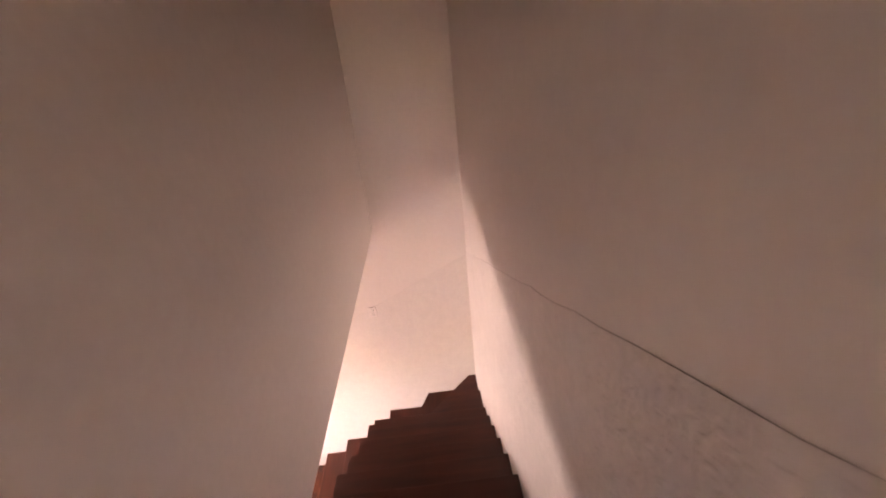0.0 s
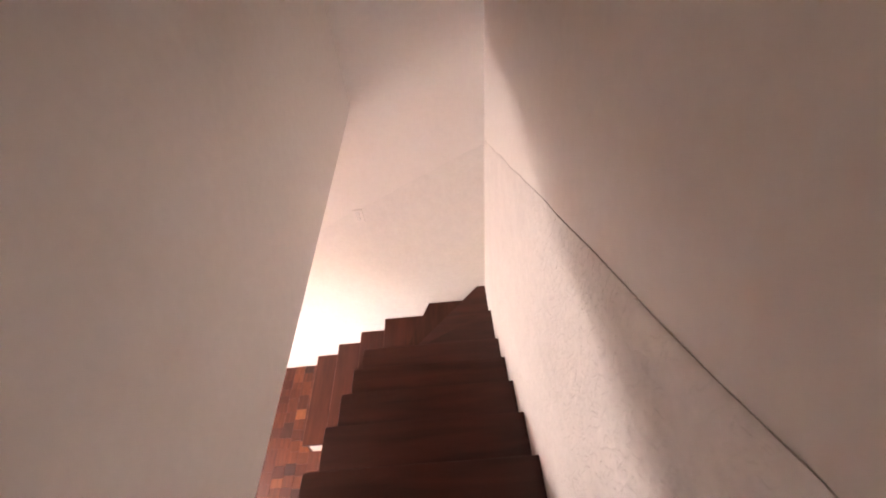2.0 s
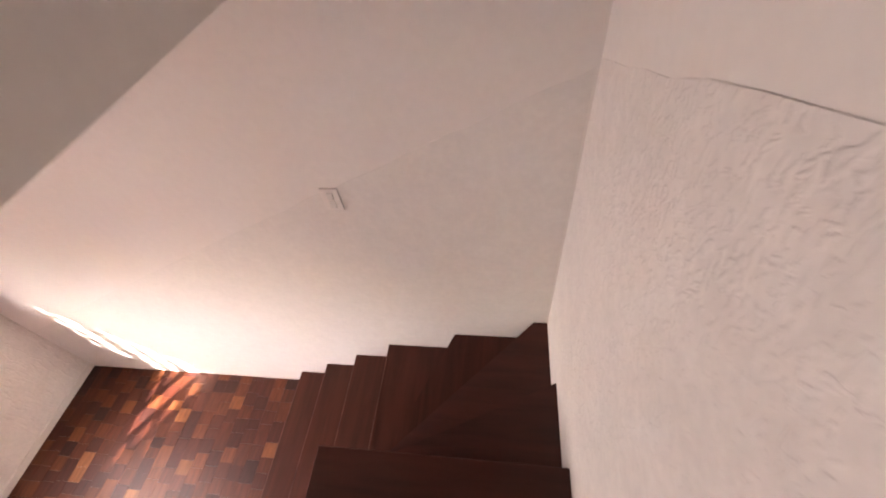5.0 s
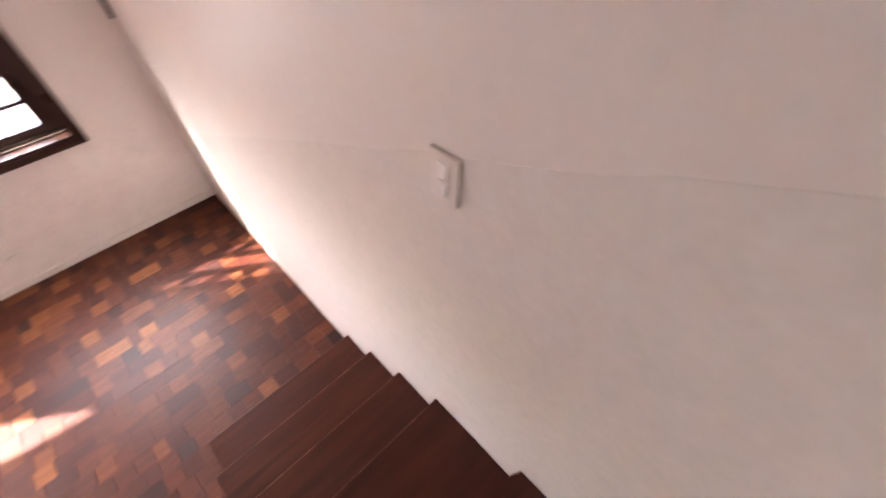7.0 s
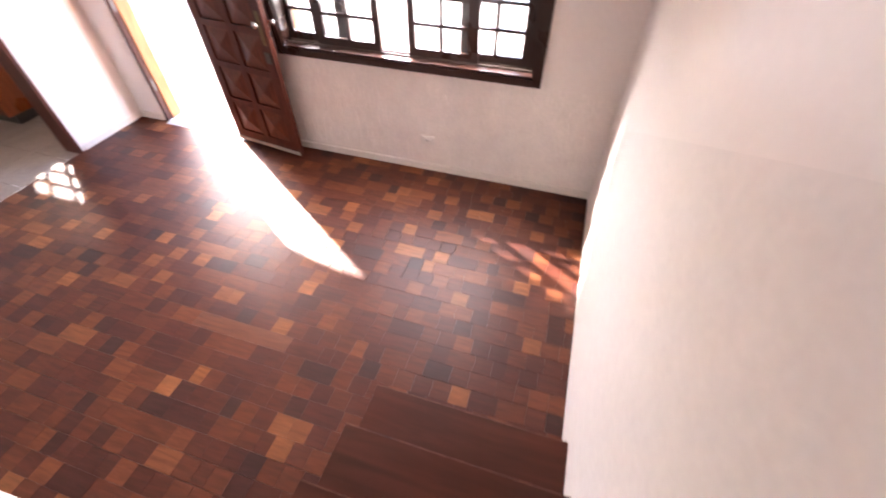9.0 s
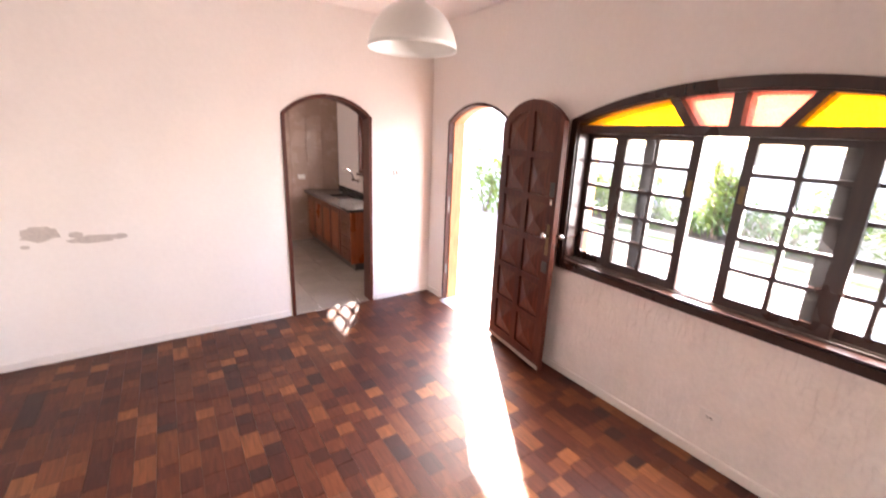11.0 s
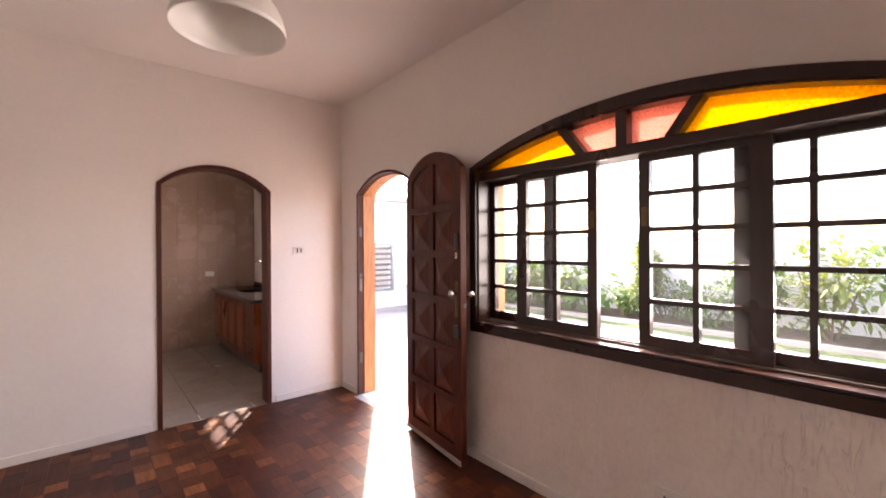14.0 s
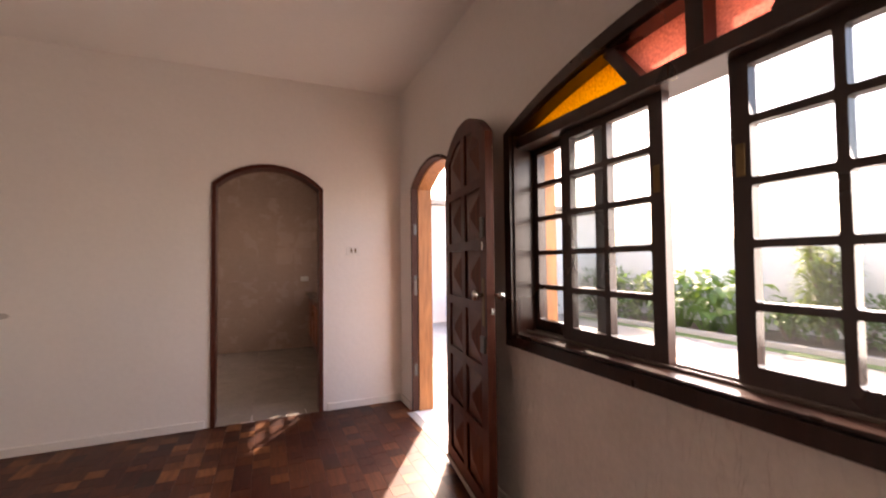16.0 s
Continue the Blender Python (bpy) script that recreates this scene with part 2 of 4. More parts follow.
YELLOW, PINK = stained("yellow_glass", (0.88, 0.50, 0.03)), stained("pink_glass", (0.80, 0.37, 0.285))
METAL = mat("steel", (0.62, 0.60, 0.57), 0.22, 1.0, var=0.05, bump=0.0)
BRASS = mat("worn_brass", (0.20, 0.135, 0.07), 0.5, 1.0, var=0.25, bump=0.05)
RAIL = mat("worn_rail", (0.10, 0.075, 0.06), 0.5, var=0.3, scale=20, bump=0.05)
LAMPWHITE = mat("lamp_enamel", (0.74, 0.71, 0.66), 0.3, var=0.03, bump=0.0)
TILE = mat("beige_wall_tile", (0.42, 0.30, 0.24), 0.25, var=0.10, scale=4, fine=22, bump=0.05, shift=True)
KGROUT = mat("grey_joint", (0.24, 0.19, 0.15), 0.7)
KFLOOR = mat("grey_floor_tile", (0.31, 0.27, 0.235), 0.22, var=0.15, scale=5, fine=50, bump=0.05, shift=True)
GRANITE = mat("dark_granite", (0.06, 0.055, 0.052), 0.15, var=0.5, scale=60, fine=220, bump=0.0)
PALE_STONE = mat("pale_stone", (0.36, 0.32, 0.28), 0.8, var=0.14, scale=4, fine=40, bump=0.3)
CONCRETE = mat("yard_concrete", (0.34, 0.30, 0.26), 0.9, var=0.3, scale=1.7, fine=24, bump=0.4, dist=0.01)
OUTWALL = mat("white_outside_wall", (0.78, 0.75, 0.71), 0.85, var=0.12, scale=1.2, fine=20, bump=0.3)
SOIL = mat("garden_soil", (0.10, 0.07, 0.045), 0.95, var=0.3, scale=6, fine=30, bump=0.8, dist=0.03)
GRASSMAT = mat("grass", (0.10, 0.15, 0.04), 0.8, var=0.3, scale=8, fine=60, bump=0.5)
BLUE = mat("blue_plastic", (0.03, 0.13, 0.42), 0.35, var=0.08)
LOUVRE = mat("grey_louvre", (0.25, 0.25, 0.25), 0.4, var=0.1)
BARK = mat("bark", (0.14, 0.10, 0.07), 0.9, var=0.3, scale=10, fine=40, bump=0.8, dist=0.02)
STAIN = mat("damp_patch", (0.52, 0.46, 0.415), 0.75, var=0.15, scale=14, fine=60, bump=0.3)


def leafmat(name, base):
    m = mat(name, base, 0.45, var=0.35, scale=2.0, fine=14, bump=0.0)
    nt = m.node_tree
    bs, out = nt.nodes["Principled BSDF"], nt.nodes["Material Output"]
    tl, ad = nt.nodes.new("ShaderNodeBsdfTranslucent"), nt.nodes.new("ShaderNodeMixShader")
    tl.inputs[0].default_value = (base[0] * 2.2, base[1] * 2.2, base[2], 1)
    ad.inputs[0].default_value = 0.35
    nt.links.new(bs.outputs[0], ad.inputs[1])
    nt.links.new(tl.outputs[0], ad.inputs[2])
    nt.links.new(ad.outputs[0], out.inputs[0])
    return m


FLOWER = mat("orange_petal", (0.75, 0.38, 0.03), 0.6, var=0.1, bump=0.0)
LEAF, LEAF_YELLOW, LEAF_DARK = leafmat("green_leaf", (0.10, 0.165, 0.05)), leafmat("yellow_green_leaf", (0.14, 0.18, 0.05)), leafmat("dark_leaf", (0.075, 0.13, 0.045))

# ---- mesh helpers ----


def mesh_ob(name, bm, material, parent=None, label="", smooth=False):
    bmesh.ops.recalc_face_normals(bm, faces=bm.faces[:])
    me = bpy.data.meshes.new(name)
    bm.to_mesh(me)
    bm.free()
    me.materials.append(material)
    if smooth:
        for p in me.polygons:
            p.use_smooth = True
    ob = new(name, me)
    if parent:
        ob.parent = parent
    if label:
        ob["label"] = label
    return ob


def part(name, bm, material, parent, label="", smooth=False):
    return mesh_ob(name, bm, material, parent, label, smooth)


def thing(name, m, label, category, group="", kind=""):
    e = new(name)
    e.empty_display_size = 0.1
    e.matrix_world = m
    return tagged(e, label, category, group, kind)


def add_box(bm, x0, x1, y0, y1, z0, z1, bevel=0.0):
    r = bmesh.ops.create_cube(bm, size=1.0)
    bmesh.ops.scale(bm, verts=r["verts"], vec=(abs(x1 - x0), abs(y1 - y0), abs(z1 - z0)))
    bmesh.ops.translate(bm, verts=r["verts"], vec=((x0 + x1) / 2, (y0 + y1) / 2, (z0 + z1) / 2))
    if bevel:
        es = list({e for v in r["verts"] for e in v.link_edges})
        bmesh.ops.bevel(bm, geom=es, offset=bevel, segments=2, affect="EDGES", profile=0.5)
    return bm


def box(x0, x1, y0, y1, z0, z1, bevel=0.0):
    return add_box(bmesh.new(), x0, x1, y0, y1, z0, z1, bevel)


def add_tube(bm, pts, r, seg=12):
    """A round bar along points."""
    pts = [Vector(p) for p in pts]
    rings = []
    for i, p in enumerate(pts):
        d = (pts[min(i + 1, len(pts) - 1)] - pts[max(i - 1, 0)]).normalized()
        a = d.orthogonal().normalized()
        b = d.cross(a)
        if rings and i:
            a = (prev - d * prev.dot(d)).normalized()
            b = d.cross(a)
        prev = a
        rr = r[i] if isinstance(r, (list, tuple)) else r
        rings.append([bm.verts.new(p + rr * (a * math.cos(2 * math.pi * k / seg) + b * math.sin(2 * math.pi * k / seg))) for k in range(seg)])
    for u, v in zip(rings, rings[1:]):
        for k in range(seg):
            bm.faces.new((u[k], u[(k + 1) % seg], v[(k + 1) % seg], v[k]))
    bm.faces.new(rings[0][::-1])
    bm.faces.new(rings[-1])
    return bm


def add_lathe(bm, profile, seg=48, closed=False):
    rings = [[bm.verts.new((r * math.cos(2 * math.pi * k / seg), r * math.sin(2 * math.pi * k / seg), z)) for k in range(seg)] for r, z in profile]
    pairs = list(zip(rings, rings[1:])) + ([(rings[-1], rings[0])] if closed else [])
    for u, v in pairs:
        for k in range(seg):
            bm.faces.new((u[k], u[(k + 1) % seg], v[(k + 1) % seg], v[k]))
    return bm


def arch(a0, a1, z0, spring, crown, n=20):
    """Outline of an opening with a segmental arch, counter-clockwise in (a, z)."""
    c, half, h = (a0 + a1) / 2, (a1 - a0) / 2, crown - spring
    rad = (half * half + h * h) / (2 * h)
    top = []
    for i in range(n + 1):
        a = a1 + (a0 - a1) * i / n
        top.append((a, crown - rad + math.sqrt(max(0, rad * rad - (a - c) ** 2))))
    return [(a0, z0), (a1, z0)] + top


def rect(a0, a1, z0, z1):
    return [(a0, z0), (a1, z0), (a1, z1), (a0, z1)]


def plate(loops, place, d0, d1):
    """A slab between depths d0 and d1: the first loop is its outline, the rest are holes; place(a, b, d) gives the point."""
    bm = bmesh.new()
    es = []
    for loop in loops:
        vs = [bm.verts.new((a, b, 0)) for a, b in loop]
        es += [bm.edges.new((vs[i], vs[(i + 1) % len(vs)])) for i in range(len(vs))]
    bmesh.ops.triangle_fill(bm, use_beauty=True, use_dissolve=False, edges=es, normal=(0, 0, 1))
    r = bmesh.ops.extrude_face_region(bm, geom=bm.faces[:])
    top = {v for v in r["geom"] if isinstance(v, bmesh.types.BMVert)}
    for v in bm.verts:
        a, b = v.co.x, v.co.y
        v.co = place(a, b, d1 if v in top else d0)
    return bm


def on_x(a, b, d):
    return Vector((d, a, b))


def on_y(a, b, d):
    return Vector((a, d, b))


def on_z(a, b, d):
    return Vector((a, b, d))


# ---- the plan ----
KY = -4.44            # face of the wall with the kitchen doorway
H = 2.825              # living room ceiling
XR = 3.81             # wall beside the stairs
XL = 3.005            # inner face of the stairwell's upper wall
XS = 2.86             # open side of the upper flight
RISE = 0.1858
TOP = 16 * RISE       # upper floor
UP = 5.45             # ceiling above the stairs
KB = -7.37            # back wall of the kitchen
WT = 0.17             # outer wall thickness
S = "structure"

WIN = dict(a0=-2.55, a1=-0.53, z0=0.85, spring=1.91, crown=2.10)
ENT = dict(a0=-4.125, a1=-3.20, z0=0.0, spring=1.90, crown=2.065)
KIT = dict(a0=0.70, a1=1.548, z0=0.0, spring=1.905, crown=2.085)
KWIN = rect(-6.46, -5.50, 1.17, 2.02)


def ring(o, g):
    """The outline of an arched opening, grown by g on the sides and the top."""
    return arch(o["a0"] - g, o["a1"] + g, o["z0"] - (g if o["z0"] > 0.1 else 0), o["spring"] + g * 0.5, o["crown"] + g)


tagged(mesh_ob("wall_window", plate([rect(KB - 0.15, 0.15, -0.2, UP), ring(WIN, 0), [(a, z - 0.0) for a, z in arch(ENT["a0"], ENT["a1"], -0.001, ENT["spring"], ENT["crown"])], KWIN], on_x, 0.0, -WT), PLASTER), "white painted plaster wall with arched window and entrance", "wall", kind=S)
tagged(mesh_ob("wall_kitchen_side", plate([rect(0.0, XR, -0.2, H), arch(KIT["a0"], KIT["a1"], -0.001, KIT["spring"], KIT["crown"])], on_y, KY, KY - 0.14), PLASTER), "white painted wall with arched kitchen doorway", "wall", kind=S)
tagged(mesh_ob("wall_stairs", box(-WT, XR + 0.15, 0.0, 0.15, -0.2, UP), PLASTER), "smooth white painted wall along the stairs", "wall", kind=S)
tagged(mesh_ob("wall_beside_stairs", box(XR, XR + 0.15, -6.5, 0.0, -0.2, UP), PLASTER), "white painted wall beside the upper flight", "wall", kind=S)
tagged(mesh_ob("wall_stairwell", box(XL - 0.14, XL, -6.5, 0.0, H + 0.062, UP), PLASTER), "white painted wall above the stair opening", "wall", kind=S)
# end wall out of view; its opening is invented to let light in
tagged(mesh_ob("wall_hall_end", plate([rect(XL, XR, H, UP), rect(3.28, 3.58, 4.1, 4.7)], on_y, -6.5, -6.62), PLASTER), "unseen white wall closing the upper hall, with an added opening for light", "wall", kind=S)
tagged(mesh_ob("wall_kitchen_back", box(0.0, 2.6, KB - 0.15, KB - 0.012, -0.2, H), TILE), "kitchen back wall behind the tiles", "wall", kind=S)
tagged(mesh_ob("wall_kitchen_far", box(2.6, 2.75, KB, KY - 0.14, -0.2, H), PLASTER), "plain kitchen wall", "wall", kind=S)
tagged(mesh_ob("ceiling", plate([[(0, KB), (XR, KB), (XR, -3.0), (XL - 0.14, -3.0), (XL - 0.14, 0.0), (0, 0.0)]], on_z, H, H + 0.2), CEILING), "white painted ceiling", "ceiling", kind=S)
tagged(mesh_ob("ceiling_upper", box(-WT, XR + 0.15, -6.65, 0.15, UP, UP + 0.15), CEILING), "white ceiling above the stairs", "ceiling", kind=S)
tagged(mesh_ob("floor_upper", box(XL, XR, -6.5, -2.85, TOP - 0.035, TOP), TREAD_UP), "dark wooden upper floor", "floor", kind=S)

# kitchen floor with tiles
kfloor = tagged(mesh_ob("floor_kitchen", box(0.0, 2.6, KB, KY - 0.0, -0.2, -0.008), KGROUT), "grey tiled kitchen floor", "floor", kind=S)
base = tagged(mesh_ob("floor", box(0.0, XR, KY, 0.0, -0.2, -0.010), GROUT), "reddish brown parquet floor of small worn blocks", "floor", kind=S)

# thin raised coat of rough plaster on the lower stair walls, with its ragged upper line
def coat(name, outline, place, d0, d1, material=ROUGH_PLASTER, label="rough combed plaster coat following the stairs"):
    return tagged(mesh_ob(name, plate([outline], place, d0, d1), material), label, "wall", kind=S)


random.seed(4)
line_a = [(2.42 + i * (XR - 0.01 - 2.42) / 26, 1.875 + i * (2.556 - 1.875) / 26 + random.uniform(-0.006, 0.006)) for i in range(27)]
coat("plaster_coat_far", [(0.01, 0.005), (2.2, 0.005), (3.0, 0.5), (XR - 0.01, 0.9)] + line_a[::-1] + [(2.3, 1.815), (1.9, 1.61), (1.2, 1.25), (0.01, 0.62)], on_y, 0.001, -0.0009)
line_b = [(-0.012 - i * 0.12, 2.585 + i * 0.12 * 0.4415 + random.uniform(-0.007, 0.007)) for i in range(28)]
coat("plaster_coat_side", [(-0.012, 0.9), (-2.0, 2.0), (line_b[-1][0], 2.6)] + line_b[::-1], on_x, XR + 0.001, XR - 0.0020, COMBED_PLASTER)


coat("plaster_coat_window", [(-3.1, 0.08), (-0.003, 0.08), (-0.003, 0.83), (-0.5, 0.838), (-1.2, 0.838), (-2.0, 0.836), (-2.8, 0.80), (-3.1, 0.5)], on_x, -0.001, 0.0004, DRIP_PLASTER, "white plaster with vertical drips below the window")

# skirtings
def skirting(x0, x1, y0, y1):
    tagged(mesh_ob("baseboard", box(x0, x1, y0, y1, 0.0, 0.062, 0.004), TRIM), "low white painted skirting", "skirting", kind=S)


skirting(0.0005, 0.016, -3.17, -0.001)
skirting(0.0005, 0.016, KY + 0.018, -4.155)
skirting(0.0005, 0.665, KY + 0.0005, KY + 0.016)
skirting(1.585, XR, KY + 0.0005, KY + 0.016)

# ---- staircase ----
stair = thing("staircase", pose(XR, 0, 0), "dark varnished wooden staircase with winder steps", "staircase")


def spart(name, bm, material, label=""):
    ob = part(name, bm, material, stair, label)
    ob.matrix_parent_inverse = stair.matrix_world.inverted()
    return ob


SW = -0.922                       # open side of the lower flight
PIV = (2.91, -0.86)               # inner corner of the winders
NX = [2.030, 2.300, 2.572, 2.842]  # straight nosings of the lower flight
NY = [-0.794 - 0.255 * i for i in range(9)]


def poly_prism(pts, z0, z1):
    bm = plate([pts], on_z, z0, z1)
    return bm


def side_riser(p, q, z0, z1):
    p, q = Vector((*p, 0)), Vector((*q, 0))
    d = (q - p).normalized()
    n = Vector((-d.y, d.x, 0)) * 0.02
    a, b = p, q
    return poly_prism([(a.x, a.y), (b.x, b.y), (b.x + n.x, b.y + n.y), (a.x + n.x, a.y + n.y)], z0, z1)


XE = XR - 0.003
YE = -0.003
LIP = 0.028
# lower flight
for i, x in enumerate(NX):
    z = RISE * (i + 1)
    x1 = (NX[i + 1] if i < 3 else NX[3] + 0.06) + 0.03
    if i < 3:
        spart("tread", box(x, x1, SW, YE, z - 0.032, z, 0.0025), TREAD)
    spart("riser", box(x + LIP, x + LIP + 0.02, SW + 0.01, YE, z - RISE, z - 0.032), TREAD)
    # thin strip that paints the highlight along the worn nosing
    spart("worn_edge", box(x - 0.0006, x + 0.0035, SW + 0.002, YE - 0.002, z - 0.005, z + 0.0005, 0.0004), WORN_HIGHLIGHT, "pale worn edge of the step, highlight put into its colour")
# winders
W5, W6, W7 = (3.285, YE), (3.735, YE), (XE, -0.41)
spart("tread", poly_prism([(NX[3], SW), (PIV[0] + 0.03, SW), (PIV[0] + 0.03, PIV[1]), (W5[0] + 0.03, YE), (NX[3], YE)], RISE * 4 - 0.032, RISE * 4), TREAD)
spart("tread", poly_prism([PIV, (W6[0] + 0.02, YE), W5], RISE * 5 - 0.032, RISE * 5), TREAD)
spart("tread", poly_prism([PIV, (XE, W7[1] + 0.0), (XE, YE), W6], RISE * 6 - 0.032, RISE * 6), TREAD_UP)
spart("tread", poly_prism([PIV, (PIV[0], NY[0] - 0.03), (XE, NY[0] - 0.03), (XE, W7[1])], RISE * 7 - 0.032, RISE * 7), TREAD_UP)
spart("riser", side_riser((PIV[0] + 0.03, PIV[1]), (W5[0] + LIP, YE), RISE * 4, RISE * 5 - 0.032), TREAD)
spart("riser", side_riser((PIV[0] + 0.03, PIV[1]), (W6[0] + LIP, YE), RISE * 5, RISE * 6 - 0.032), TREAD)
spart("riser", side_riser((PIV[0] + 0.03, PIV[1] - 0.0), (XE, W7[1] - LIP), RISE * 6, RISE * 7 - 0.032), TREAD_UP)
# upper flight
for i, y in enumerate(NY):
    k = 8 + i
    z = RISE * k
    x0 = XS if z < H - 0.12 else XL + 0.002
    if k < 16:
        spart("tread", box(x0, XE, y - 0.255 - 0.03, y, z - 0.032, z, 0.0025), TREAD_UP)
        spart("riser", box(x0 + 0.012, XE, y - LIP - 0.02, y - LIP, z - RISE, z - 0.032), TREAD_UP)
    else:
        spart("riser", box(x0, XE, y - LIP - 0.02, y - LIP, z - RISE, z - 0.036), TREAD_UP)

# white masonry under the steps
low = [(NX[0] + LIP + 0.02, 0.0)]
for i, x in enumerate(NX):
    low += [(x + LIP + 0.02, RISE * (i + 1) - 0.033), ((NX[i + 1] if i < 3 else XE) + (LIP + 0.02 if i < 3 else 0), RISE * (i + 1) - 0.033)]
low += [(XE, 0.0)]
spart("masonry_base", plate([low], on_y, SW + 0.012, YE), PLASTER, "white plastered base under the lower steps")
up = []
for i, y in enumerate(NY):
    z = RISE * (8 + i)
    if z < H - 0.02:
        up += [(y - LIP - 0.022, z - RISE - 0.033), (y - LIP - 0.022, z - 0.033)]
yl = up[-1][0] - 0.255
up += [(yl, up[-1][1]), (yl, H - 0.005), (-3.2, H - 0.005), (-0.93, RISE * 4 - 0.25), (-0.93, RISE * 7 - 0.033)]
spart("masonry_slab", plate([up], on_x, XS + 0.014, XE), PLASTER, "white plastered slab under the upper flight")

# ---- arched door frames ----


def lining(name, o, place, d0, d1, thick, material, parent):
    outer = arch(o["a0"], o["a1"], o["z0"], o["spring"], o["crown"])
    inn = arch(o["a0"] + thick, o["a1"] - thick, o["z0"], o["spring"] - thick * 0.4, o["crown"] - thick)
    loop = outer[1:] + [outer[0]] + [inn[0]] + inn[1:][::-1]
    return part(name, plate([loop], place, d0, d1), material, parent)


fr = tagged(new("door_frame_1"), "dark wooden arched frame of the kitchen doorway", "door frame", kind=S)
lining("frame_lining", KIT, on_y, KY + 0.012, KY - 0.152, 0.032, DOORWOOD, fr)
fr2 = tagged(new("door_frame_2"), "varnished arched frame of the entrance, orange sun glow put into its colour", "door frame", kind=S)
lining("frame_lining", ENT, on_x, 0.006, -0.05, 0.022, EDGE, fr2)
# outer part of the lining, sunlight painted in as orange
lining("jamb", ENT, on_x, -0.052, -WT - 0.006, 0.032, SUNLIT_JAMB, fr2)

for pz, ph in ((0.30, 0.10), (0.98, 0.14), (1.10, 0.05), (1.50, 0.09)):
    part("strike_plate", box(-0.040, -0.012, ENT["a0"] + 0.0215, ENT["a0"] + 0.0245, pz, pz + ph, 0.001), RAIL if ph > 0.12 else DARK_PLASTIC, fr2, "worn metal keeper plate")
tagged(mesh_ob("threshold", box(-0.010, 0.062, ENT["a0"] + 0.034, ENT["a1"] - 0.034, -0.009, 0.0035, 0.002), PALE_STONE), "pale stone threshold of the entrance", "threshold", kind=S)

# ---- entrance door leaf, swung open against the wall ----
door = thing("door_1", Matrix.Translation((0.070, -3.205, 0.02)) @ Matrix.Rotation(radians(-8.0), 4, "Z"), "open reddish brown arched door with raised pyramid panels", "door")
LW, LS, LC = 0.725, 1.875, 2.03
leaf_out = arch(0.0, LW, 0.0, LS, LC)
part("slab", plate([leaf_out], on_x, -0.034, -0.006), DOORWOOD, door)
holes = []
cols = [(0.088, 0.332), (0.395, 0.640)]
zs = [0.105 + i * 0.312 for i in range(6)]
for zi in zs:
    for c0, c1 in cols:
        z1 = zi + 0.262
        if zi == zs[-1]:
            if c0 < 0.2:
                holes.append([(c0, zi), (c1, zi), (c1, z1 + 0.02), (c0 + 0.12, z1 + 0.0), (c0, z1 - 0.07)])
            else:
                holes.append([(c0, zi), (c1, zi), (c1, z1 - 0.07), (c1 - 0.12, z1), (c0, z1 + 0.02)])
        else:
            holes.append(rect(c0, c1, zi, z1))
part("stiles_and_rails", plate([leaf_out] + holes, on_x, -0.006, 0.008), DOORWOOD, door)
for hl in holes:
    bm = bmesh.new()
    cx, cz = sum(a for a, _ in hl) / len(hl), sum(b for _, b in hl) / len(hl)
    r0 = [bm.verts.new((-0.0055, a + (cx - a) * 0.02, b + (cz - b) * 0.02)) for a, b in hl]
    r1 = [bm.verts.new((-0.003, a + (cx - a) * 0.16, b + (cz - b) * 0.16)) for a, b in hl]
    r2 = [bm.verts.new((0.020, a + (cx - a) * 0.90, b + (cz - b) * 0.90)) for a, b in hl]
    for u, v in ((r0, r1), (r1, r2)):
        for i in range(len(u)):
            bm.faces.new((u[i], u[(i + 1) % len(u)], v[(i + 1) % len(v)], v[i]))
    bm.faces.new(r2)
    bm.faces.new(r0[::-1])
    part("panel", bm, PANELWOOD, door)
part("lock_plate", box(0.008, 0.011, 0.662, 0.694, 0.93, 1.16, 0.001), BRASS, door, "worn brass lock plate")
part("knob", add_tube(bmesh.new(), [(0.011, 0.678, 1.08), (0.032, 0.678, 1.08), (0.040, 0.678, 1.08), (0.058, 0.678, 1.08), (0.066, 0.678, 1.08)], [0.010, 0.010, 0.024, 0.026, 0.012], 20), METAL, door, "round steel knob", True)
part("outer_knob", add_tube(bmesh.new(), [(-0.034, 0.690, 1.08), (-0.050, 0.70, 1.08), (-0.056, 0.735, 1.08), (-0.056, 0.752, 1.08), (-0.056, 0.762, 1.08)], [0.008, 0.010, 0.014, 0.022, 0.010], 20), METAL, door, "round steel knob", True)
part("upper_lock", box(0.008, 0.019, 0.660, 0.700, 1.36, 1.46, 0.003), DARK_PLASTIC, door, "black rim lock")
part("lower_lock", box(0.008, 0.020, 0.652, 0.706, 0.80, 0.88, 0.003), DARK_PLASTIC, door, "black rim lock")
part("bolt", box(-0.028, -0.010, LW - 0.001, LW + 0.012, 0.99, 1.02, 0.001), METAL, door)
part("bolt", box(0.008, 0.014, 0.668, 0.690, 1.30, 1.34, 0.002), METAL, door)
part("weather_strip", box(0.009, 0.016, 0.0, LW, 0.0, 0.034, 0.003), PALE_STONE, door, "worn pale strip along the bottom")
for hz in (0.25, 1.0, 1.7):
    part("hinge", add_tube(bmesh.new(), [(-0.04, -0.006, hz), (-0.04, -0.006, hz + 0.09)], 0.007, 10), METAL, door)

